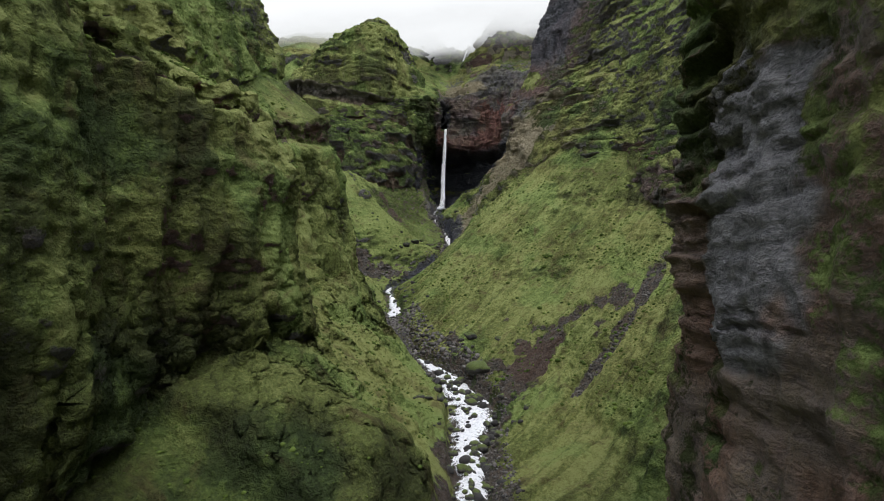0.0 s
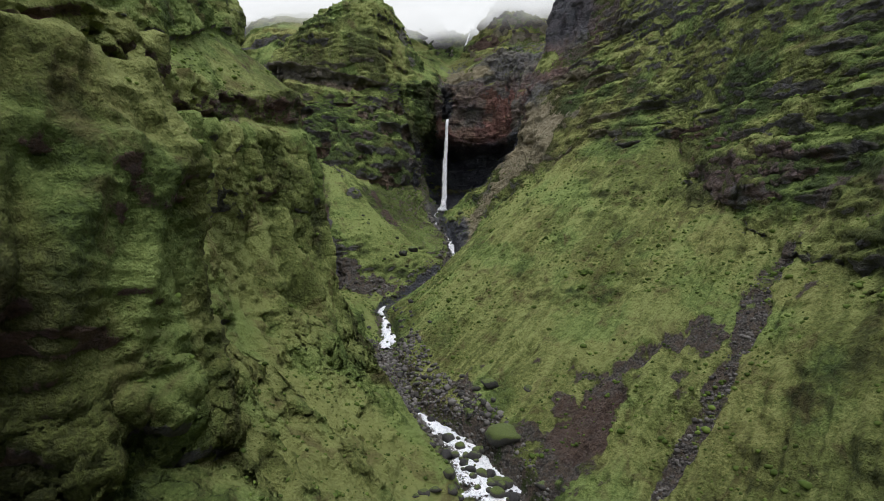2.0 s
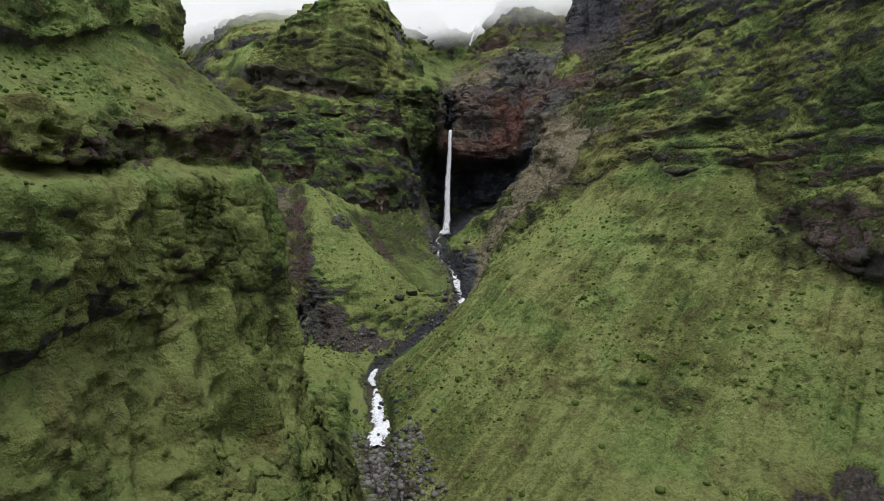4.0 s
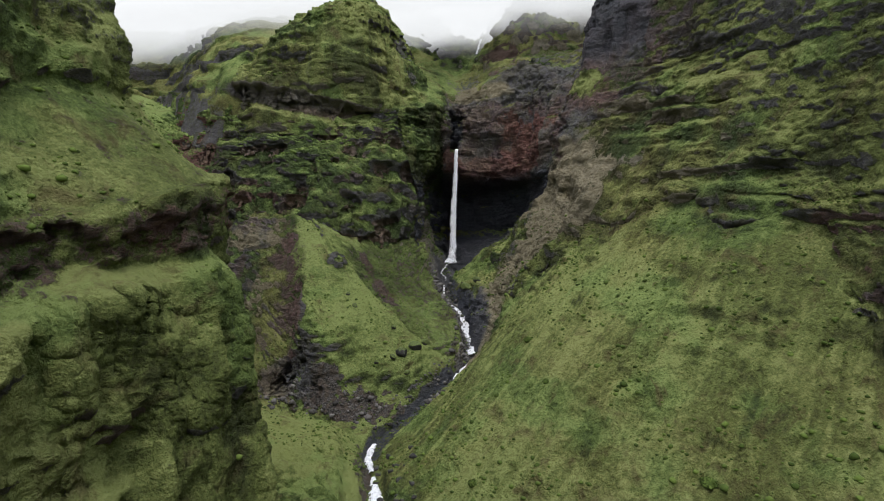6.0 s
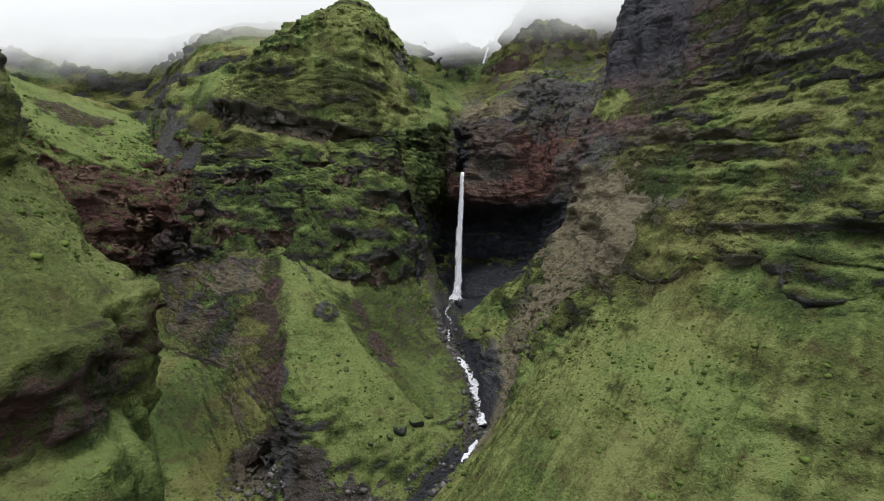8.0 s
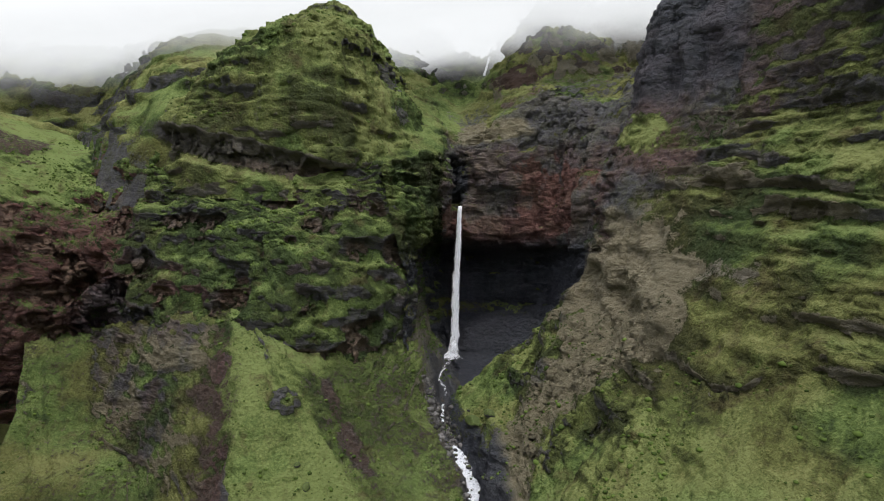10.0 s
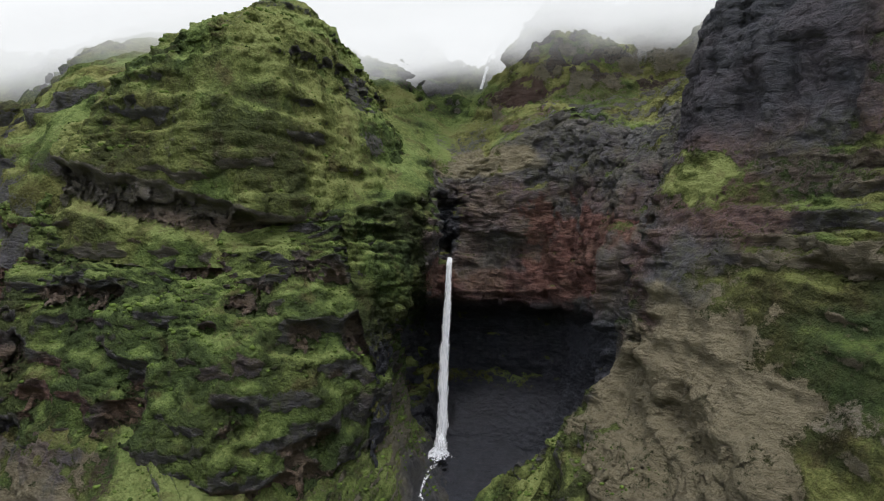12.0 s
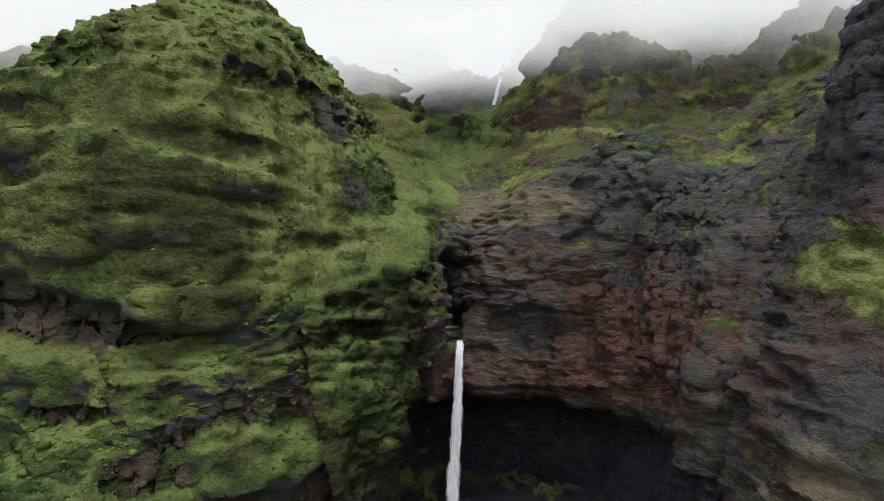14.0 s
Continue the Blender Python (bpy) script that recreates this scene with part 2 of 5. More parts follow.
def land_material(name, relief=2.3, grain=0.5):
    """Moss, grass, basalt and earth, mixed by what each piece of land carries."""
    q = Graph(name)
    wide, mid, fine = q.noise(0.045, 4), q.noise(0.35, 6, 0.65), q.noise(2.2, 6, 0.7)
    tuft, sprig, clump = q.cells(0.9), q.cells(2.7), q.noise(0.95, 3, 0.6)
    # moss and grass
    fresh = q.math("ADD", q.math("MULTIPLY", wide, 0.40), q.math("ADD", q.math("MULTIPLY", mid, 0.42), q.math("ADD", 0.08, q.math("MULTIPLY", q.attr("lush_shade"), 0.24))))
    fresh = q.math("ADD", fresh, q.math("ADD", q.math("MULTIPLY", q.math("SUBTRACT", fine, 0.5), 0.5), q.math("MULTIPLY", q.math("SUBTRACT", clump, 0.5), 0.35)))
    # shade in the gaps between tufts is put into the moss tone
    fresh = q.math("SUBTRACT", fresh, q.math("MULTIPLY", q.math("SUBTRACT", tuft, 0.45), 0.12))
    # the darkest stops are lifted, which puts haze into the moss colours
    moss = q.ramp(fresh, [(0.14, (0.039, 0.042, 0.021)), (0.38, (0.081, 0.082, 0.031)), (0.58, (0.157, 0.166, 0.054)), (0.78, (0.280, 0.288, 0.106))])
    green = q.ramp(fresh, [(0.14, (0.030, 0.041, 0.020)), (0.42, (0.060, 0.086, 0.031)), (0.60, (0.114, 0.161, 0.047)), (0.80, (0.222, 0.287, 0.092))])
    moss = q.mix(q.math("MAXIMUM", q.step(q.noise(0.028, 4, 0.55), 0.43, 0.60), q.attr("deep")), moss, green)
    dead = q.step(q.noise(0.10, 5, 0.65, distort=0.6), 0.52, 0.70)
    moss = q.mix(q.math("MULTIPLY", dead, 0.75), moss, q.ramp(fresh, [(0.25, (0.030, 0.025, 0.013)), (0.75, (0.135, 0.112, 0.052))]))
    # basalt, in beds
    layered = q.noise(grain, 6, 0.65, q.scaled((0.6, 0.6, 1.5)))
    rough = q.math("ADD", q.math("MULTIPLY", layered, 0.5), q.math("MULTIPLY", fine, 0.5))
    # darkest basalt stop raised to stand for haze
    rock = q.ramp(rough, [(0.31, (0.031, 0.030, 0.034)), (0.45, (0.086, 0.083, 0.089)), (0.60, (0.140, 0.133, 0.138)), (0.76, (0.240, 0.229, 0.233))])
    red = q.ramp(rough, [(0.32, (0.038, 0.020, 0.017)), (0.50, (0.170, 0.078, 0.060)), (0.75, (0.340, 0.145, 0.105))])
    tan = q.ramp(rough, [(0.28, (0.134, 0.114, 0.070)), (0.50, (0.240, 0.208, 0.128)), (0.78, (0.322, 0.282, 0.180))])
    stain = q.step(q.math("ADD", mid, q.math("MULTIPLY", q.math("SUBTRACT", fine, 0.5), 0.5)), 0.42, 0.62)
    rock = q.mix(q.math("MULTIPLY", stain, 0.6), rock, (0.075, 0.080, 0.034, 1))
    rock = q.mix(q.attr("pale"), rock, q.ramp(rough, [(0.32, (0.045, 0.046, 0.048)), (0.47, (0.150, 0.150, 0.150)), (0.72, (0.330, 0.328, 0.322))]))
    rock = q.mix(q.attr("red"), rock, red)
    rock = q.mix(q.attr("tan"), rock, tan)
    # hollows, gorge and slot darkened: shade and bluish haze put into the rock colour
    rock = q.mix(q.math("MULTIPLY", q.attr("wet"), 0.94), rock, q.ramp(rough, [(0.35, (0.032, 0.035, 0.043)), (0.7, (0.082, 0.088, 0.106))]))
    # bare earth and gravel
    stones = q.ramp(q.cells(1.3), [(0.0, (0.200, 0.190, 0.178)), (0.35, (0.110, 0.102, 0.093)), (0.75, (0.040, 0.036, 0.033))])
    soil = q.mix(q.step(mid, 0.4, 0.62), stones, q.ramp(fine, [(0.3, (0.052, 0.042, 0.033)), (0.7, (0.145, 0.115, 0.088))]))
    soil = q.mix(q.math("MULTIPLY", q.attr("red"), 0.8), soil, q.ramp(fine, [(0.3, (0.04, 0.022, 0.016)), (0.7, (0.135, 0.080, 0.058))]))
    jitter = q.math("ADD", q.math("MULTIPLY", q.math("SUBTRACT", mid, 0.5), 1.7), q.math("ADD", q.math("MULTIPLY", q.math("SUBTRACT", clump, 0.5), 0.8), q.math("MULTIPLY", q.math("SUBTRACT", fine, 0.5), 0.8)))
    bare = q.step(q.math("ADD", q.attr("bare"), jitter), 0.38, 0.72)
    earth = q.step(q.math("ADD", q.attr("earth"), q.math("MULTIPLY", jitter, 0.8)), 0.36, 0.66)
    ground = q.mix(earth, q.mix(bare, moss, rock), soil)
    hard = q.math("MAXIMUM", bare, earth)
    # relief
    soft_relief = q.math("ADD", q.math("ADD", q.math("MULTIPLY", mid, 1.2), q.math("MULTIPLY", clump, 0.5)), q.math("ADD", q.math("MULTIPLY", fine, 0.5), q.math("ADD", q.math("MULTIPLY", tuft, -0.30), q.math("MULTIPLY", sprig, -0.16))))
    hard_relief = q.math("ADD", q.math("MULTIPLY", layered, 1.5), q.math("ADD", q.math("MULTIPLY", fine, 0.6), q.math("MULTIPLY", mid, 0.8)))
    k = q.n.new("ShaderNodeMix")
    q.put(k.inputs[0], hard)
    q.put(k.inputs[2], soft_relief)
    q.put(k.inputs[3], hard_relief)
    q.set(Base_Color=ground, Roughness=q.math("SUBTRACT", 0.95, q.math("MULTIPLY", bare, 0.25)), Normal=q.bump(k.outputs[0], relief, 1.0))
    q.put(q.out.inputs["Specular IOR Level"], q.math("ADD", 0.08, q.math("MULTIPLY", hard, 0.17)))
    return q.m


LAND, NEAR_ROCK = land_material("mossy_land"), land_material("mossy_rock_wall", 0.9, 0.7)


def water_material():
    q = Graph("white_water")
    streak = q.noise(1.1, 6, 0.7, distort=0.8)
    colour = q.ramp(streak, [(0.30, (0.30, 0.32, 0.34)), (0.48, (0.72, 0.74, 0.77)), (0.65, (0.90, 0.91, 0.92))])
    tear = q.math("SUBTRACT", q.noise(0.9, 6, 0.75, distort=0.5), q.math("MULTIPLY", q.attr("edge"), 0.36))
    q.set(Base_Color=colour, Roughness=0.35, Normal=q.bump(streak, 0.6, 0.8), Alpha=q.step(tear, 0.30, 0.38))
    return q.m


def fall_material():
    q = Graph("falling_water")
    streak = q.noise(1.0, 6, 0.7, q.scaled((2.6, 2.6, 0.22)))
    q.set(Base_Color=q.ramp(streak, [(0.3, (0.55, 0.57, 0.60)), (0.6, (0.88, 0.89, 0.90))]), Roughness=0.5, Normal=q.bump(streak, 0.5, 0.7),
          Alpha=q.step(q.math("SUBTRACT", streak, q.math("MULTIPLY", q.attr("edge"), 0.42)), 0.10, 0.34))
    return q.m


def boulder_material(name, growth):
    q = Graph(name)
    info = q.n.new("ShaderNodeObjectInfo").outputs["Random"]
    mid, fine = q.noise(0.8, 5), q.noise(4.0, 5, 0.65)
    stone = q.ramp(q.math("ADD", q.math("MULTIPLY", fine, 0.6), q.math("MULTIPLY", info, 0.3)), [(0.25, (0.012, 0.012, 0.012)), (0.5, (0.040, 0.037, 0.034)), (0.8, (0.095, 0.088, 0.080))])
    up = q.n.new("ShaderNodeSeparateXYZ")
    q.put(up.inputs[0], q.n.new("ShaderNodeNewGeometry").outputs["Normal"])
    moss = q.step(q.math("ADD", q.math("ADD", up.outputs[2], mid), q.math("SUBTRACT", info, 0.9 - growth)), 0.75, 1.05)
    q.set(Base_Color=q.mix(moss, stone, q.ramp(fine, [(0.3, (0.03, 0.045, 0.008)), (0.7, (0.11, 0.15, 0.025))])), Roughness=0.7, Normal=q.bump(q.math("ADD", mid, fine), 0.35, 0.9))
    return q.m


def scrub_material(name, dark, light):
    q = Graph(name)
    fine = q.noise(1.5, 4, 0.6)
    isl = q.n.new("ShaderNodeNewGeometry").outputs["Random Per Island"]
    q.set(Base_Color=q.ramp(q.math("ADD", q.math("MULTIPLY", fine, 0.5), q.math("MULTIPLY", isl, 0.5)), [(0.2, dark), (0.8, light)]), Roughness=0.95)
    q.out.inputs["Specular IOR Level"].default_value = 0.15
    return q.m


def cloud_material(name, low, high, most, bright=0.93, torn=50.0):
    """A bank of cloud: clear at its foot, thick above, torn by drifts."""
    q = Graph(name)
    part = q.n.new("ShaderNodeSeparateXYZ")
    q.put(part.inputs[0], q.pos)
    drift = q.noise(0.016, 5, 0.55, q.scaled((0.6, 0.6, 1.1)), 0.4)
    height = q.math("ADD", q.math("SUBTRACT", part.outputs[2], q.math("MULTIPLY", part.outputs[0], 0.09)), q.math("MULTIPLY", q.math("SUBTRACT", drift, 0.5), torn))
    thick = q.math("MULTIPLY", q.step(height, low, high), most)
    # the sheet gives off its own light, more higher up, in place of skylight
    glow, clear, both = q.n.new("ShaderNodeEmission"), q.n.new("ShaderNodeBsdfTransparent"), q.n.new("ShaderNodeMixShader")
    glow.inputs[0].default_value = (0.96, 0.98, 1.0, 1)
    q.put(glow.inputs[1], q.math("MULTIPLY", q.math("ADD", 0.80, q.math("MULTIPLY", q.step(height, low, high + 12), 0.22)), bright))
    q.put(both.inputs[0], thick)
    q.put(both.inputs[1], clear.outputs[0])
    q.put(both.inputs[2], glow.outputs[0])
    q.put(q.n["Material Output"].inputs[0], both.outputs[0])
    return q.m


WATER, FALL, STONE, MOSSY = water_material(), fall_material(), boulder_material("river_stone", 0.0), boulder_material("mossy_stone", 0.75)
SCRUB = scrub_material("scrub_leaf", (0.036, 0.058, 0.012), (0.125, 0.180, 0.038))
RUBBLE = scrub_material("rubble_stone", (0.026, 0.024, 0.022), (0.190, 0.180, 0.168))

# ---- the lie of the land ----
BED = [(10, 20, -20), (10, 60, -14), (8, 110, -8), (7, 150, -2), (7, 172, 1), (9, 190, 4), (9, 205, 9), (4, 217, 12), (-1, 231, 15), (-14, 249, 18.5), (-21, 267, 24), (-29, 287, 31),
       (-33, 311, 37.5), (-38, 335, 44), (-41, 355, 47), (-26, 372, 56), (-8, 390, 68), (0, 410, 74), (0, 430, 81), (-8, 448, 92), (-16, 472, 104), (-14, 486, 110), (-17, 498, 114), (-12, 510, 120), (-9, 524, 124)]
BED_CURVE = spline(BED)
FINE = 0.56


def bed_at(y):
    return np.interp(y, BED_CURVE[:, 1], BED_CURVE[:, 0]), np.interp(y, BED_CURVE[:, 1], BED_CURVE[:, 2])


def from_bed(p):
    return np.abs(p[:, 0] - bed_at(p[:, 1])[0])


def water_width(y):
    return np.interp(y, [60, 150, 165, 178, 192, 206, 218, 232, 250, 285, 320, 345, 400, 420, 445, 470, 525], [8, 8, 9, 12, 17, 16, 10, 8, 3, 5, 6, 4, 4, 8, 9, 3, 6])


def carve(g):
    """Sinks the ground under the stream."""
    p = g.reshape(-1, 3)
    half = water_width(p[:, 1]) / 2
    x, z = bed_at(p[:, 1])
    near = smooth01(half + 3, half, from_bed(p)) * smooth01(z + 14, z + 8, p[:, 2])
    g[..., 2] = (p[:, 2] + np.minimum(0, z - 0.9 - p[:, 2]) * near).reshape(g.shape[:2])


def push(g, side, amount):
    """Moves the ground along its normals."""
    return g + (grid_normals(g) * side) * amount.reshape(g.shape[:2])[..., None]


# east side: stations up the valley, then for each break line its x and z there
EAST = [90, 140, 170, 195, 225, 255, 290, 325, 360, 400, 435, 460, 475]


def east_line(pairs):
    return [(x, y, z) for (x, z), y in zip(pairs, EAST)]


east_lines = [
    [(bed_at(y)[0] - 3, y, bed_at(y)[1] - 1.5) for y in EAST],
    east_line([(18, -7), (15, 1), (17, 4), (24, 10), (6, 18), (-4, 28), (-18, 37), (-28, 47), (-20, 58), (8, 86), (9, 104), (6, 118), (8, 130)]),
    east_line([(45, 4), (45, 10), (45, 14), (48, 25), (50, 42), (46, 52), (22, 61), (10, 77), (20, 96), (26, 110), (28, 122), (24, 132), (26, 140)]),
    east_line([(95, 60), (95, 68), (97, 72), (100, 74), (98, 76), (101, 94), (101, 114), (96, 138), (74, 144), (58, 143), (54, 156), (50, 164), (48, 168)]),
    east_line([(112, 100), (114, 106), (116, 106), (118, 108), (117, 112), (109, 122), (108, 134), (107, 156), (91, 172), (79, 184), (63, 191), (52, 200), (50, 200)]),
    east_line([(150, 140), (148, 146), (146, 150), (143, 150), (136, 152), (122, 156), (117, 166), (115, 185), (110, 210), (103, 225), (84, 231), (68, 236), (68, 241)]),
    east_line([(160, 230), (158, 230), (155, 230), (152, 230), (148, 230), (138, 230), (134, 240), (127, 255), (122, 290), (116, 320), (106, 330), (92, 330), (92, 330)]),
    east_line([(260, 250), (260, 250), (260, 250), (260, 250), (260, 250), (260, 255), (250, 265), (240, 280), (240, 310), (230, 335), (220, 345), (200, 350), (200, 350)]),
]
GULLY = [(97, 221), (86, 216), (76, 206), (67, 199), (58, 193), (44, 185)]
GULLY_SIDE = [(58, 223), (47, 224), (37, 214), (29, 207)]


def turf(p):
    """1 on the thick turf of the upper slope, 0 below its torn lower edge."""
    edge = np.interp(p[:, 0], [18, 31, 40, 47, 56, 76, 97], [258, 246, 227, 226, 225, 219, 224]) + 9 * fbm(p / 11, 3, 59)
    return smooth01(edge - 0.6, edge + 0.9, p[:, 1])


def east_look(p, n):
    c = coats(p, n, 0.26, -0.16, 3)
    low = (1 - turf(p)) * smooth01(112, 95, p[:, 2])
    gully = np.maximum(strip(p, GULLY, (2, 3.4, 3.6, 3.2, 3, 2.5), 5, 0.95, 0.4) * (0.45 + 0.55 * smooth01(-0.35, 0.15, fbm(p / 5, 3, 39))), 0.9 * strip(p, GULLY_SIDE, (2, 3, 8, 8), 6, 1.1, 0.5))
    gully = np.maximum(gully, 0.75 * low * smooth01(0.08, 0.38, fbm(p / 10, 3, 58)) * smooth01(185, 205, p[:, 1]))
    wide = np.interp(p[:, 1], [225, 260, 300], [15, 12, 8])
    bank = (0.8 - 0.3 * smooth01(225, 245, p[:, 1])) * smooth01(wide, 0.4 * wide, from_bed(p) + 8 * fbm(p / 7, 3, 61)) * smooth01(312, 296, p[:, 1])
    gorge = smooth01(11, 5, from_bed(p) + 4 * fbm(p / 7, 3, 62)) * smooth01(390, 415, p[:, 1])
    c["earth"] = np.clip(gully + bank, 0, 1)
    c["red"] = np.clip(c["red"] * smooth01(190, 240, p[:, 2]) * 0.3 + 0.7 * blotch(p, (36, 214, 26), (13, 12, 14), 7) + 0.5 * blotch(p, (90, 300, 128), (30, 40, 10), 8), 0, 1)
    crag = smooth01(408, 432, p[:, 1] + 8 * fbm(p / 12, 2, 33))
    # gorge shade is painted in; the crag is dark basalt of its own
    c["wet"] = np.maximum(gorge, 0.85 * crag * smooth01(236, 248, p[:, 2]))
    white = blotch(p, (70, 408, 171), (9, 24, 4), 34, 0.9)
    c["pale"] = white
    foot = np.maximum(blotch(p, (52, 436, 152), (26, 36, 36), 9, 0.8), strip(p, [(62, 440), (40, 436), (14, 432), (6, 412), (-2, 390)], (16, 15, 10, 9, 7), 11, 0.6, 0.4) * smooth01(195, 180, p[:, 2]))
    c["tan"] = np.clip(1.1 * foot + 0.7 * blotch(p, (66, 405, 176), (34, 50, 34), 10, 0.8), 0, 0.95)
    c["bare"] = np.clip(c["bare"] + 0.7 * gorge + 0.75 * foot + 0.75 * crag * smooth01(232, 244, p[:, 2]) * smooth01(0.7, 0.45, n[:, 2]) + 0.45 * white, 0, 1)
    end = smooth01(375, 440, p[:, 1]) * smooth01(150, 175, p[:, 2])
    c["bare"] = np.clip(c["bare"] + end * (0.12 + 0.35 * smooth01(418, 450, p[:, 1]) + 0.45 * smooth01(-0.3, 0.3, fbm(p / 15, 3, 27))), 0, 1)
    c["red"] = np.maximum(c["red"], 0.5 * end * smooth01(-0.3, 0.3, fbm(p / 18, 3, 28)))
    patch = blotch(p, (67, 457, 230), (9, 14, 9), 35, 0.5)
    dusty = blotch(p, (84, 428, 226), (14, 20, 8), 36, 0.6)
    crest = blotch(p, (104, 258, 108), (16, 30, 12), 37, 0.9)
    c["bare"] = np.clip(c["bare"] * (1 - 0.95 * patch) + 0.3 * crest * smooth01(0.6, 0.3, n[:, 2]), 0, 1)
    c["red"] = np.maximum(c["red"], 0.35 * crest)
    c["tan"] = np.maximum(c["tan"], 0.7 * dusty)
    c["earth"] = np.maximum(c["earth"], 0.5 * dusty)
    dry = blotch(p, (72, 396, 166), (42, 50, 46), 12, 0.7)
    c["earth"] = np.clip(c["earth"] + 0.22 * dry * smooth01(-0.2, 0.3, fbm(p / 9, 3, 47)), 0, 1)
    c["tan"] = np.maximum(c["tan"], 0.6 * dry)
    c["deep"] = (0.4 + 0.3 * fbm(p / 30, 2, 48)) * (1 - 0.8 * dry)
    runs = rills(p, (-0.74, -0.67), 16)
    # runnels darker, high ledges brighter: relief and valley shade put into the moss colour
    c["lush_shade"] = np.clip(c["lush_shade"] + 0.45 * smooth01(130, 170, p[:, 2]) * smooth01(425, 380, p[:, 1]) - 0.5 * end + 1.1 * patch - 0.4 * foot - 0.7 * dry - 0.3 * low + (0.45 - 0.9 * runs) * smooth01(0.6, 0.72, n[:, 2]) * smooth01(160, 120, p[:, 2]), -0.6, 1.3)
    return c


g, cuts = lattice(east_lines, FINE, coarse=5)
# the line where the slope meets the ledges wanders
near = np.exp(-((np.arange(g.shape[0]) - cuts[3]) * FINE / 15) ** 2)[:, None]
up = np.gradient(g, axis=0)
up /= np.linalg.norm(up, axis=2, keepdims=True) + 1e-9
g = g + up * (near * 20 * fbm(g.reshape(-1, 3) / 24, 4, 36).reshape(g.shape[:2]))[..., None]
g = weather(g, -1, big=1.8, mid=1.4, fine=0.6, strata=3.4, crag=0.65, even=0.7, long=2.2, calm=lambda p: (1 - 0.6 * smooth01(222, 240, p[:, 2]) * smooth01(395, 425, p[:, 1])) * (1 - 0.85 * blotch(p, (56, 426, 154), (40, 62, 44), 9, 0.4)), seed=3, bed=8.5, dip=-0.13, rill=(-0.77, -0.63))
p = g.reshape(-1, 3)
g[..., 2] -= (1.8 * np.maximum(strip(p, GULLY, (2, 3.4, 3.6, 3.2, 3, 2.5), 5, 0.95, 0.4), strip(p, GULLY_SIDE, (2, 3, 8, 8), 6, 1.1, 0.5))).reshape(g.shape[:2])
g[..., 2] += (1.5 * turf(p) * smooth01(285, 255, p[:, 1]) * smooth01(12, 20, p[:, 0]) * smooth01(100, 85, p[:, 2])).reshape(g.shape[:2])
high = smooth01(232, 244, p[:, 2]) * smooth01(400, 425, p[:, 1])
g = push(g, -1, 2.8 * high * fbm(p * np.array([1 / 7, 1 / 7, 1 / 60]), 4, 17, ridge=True))
p = g.reshape(-1, 3)
g = push(g, -1, blotch(p, (36, 438, 138), (34, 54, 44), 9, 0.3) * (3.8 * fbm(p / np.array([11, 11, 20]), 2, 29, ridge=True) + 0.4 * fbm(p / 4, 3, 30)))
p = g.reshape(-1, 3)
g = push(g, -1, blotch(p, (104, 258, 110), (17, 32, 14), 37, 0.2) * (2.2 + 1.0 * crags(p, 16, 8, 38)))
carve(g)
EAST_GRID = g
east = land("canyon_side_east", g, -1, LAND, [cuts[0], cuts[3], cuts[5], cuts[6], cuts[7]], ["grass_slope", "ledge_cliff", "upper_cliff", "plateau"], east_look,
            "mossy canyon side with grassy scree, ledges and dark cliff above", "canyon side")

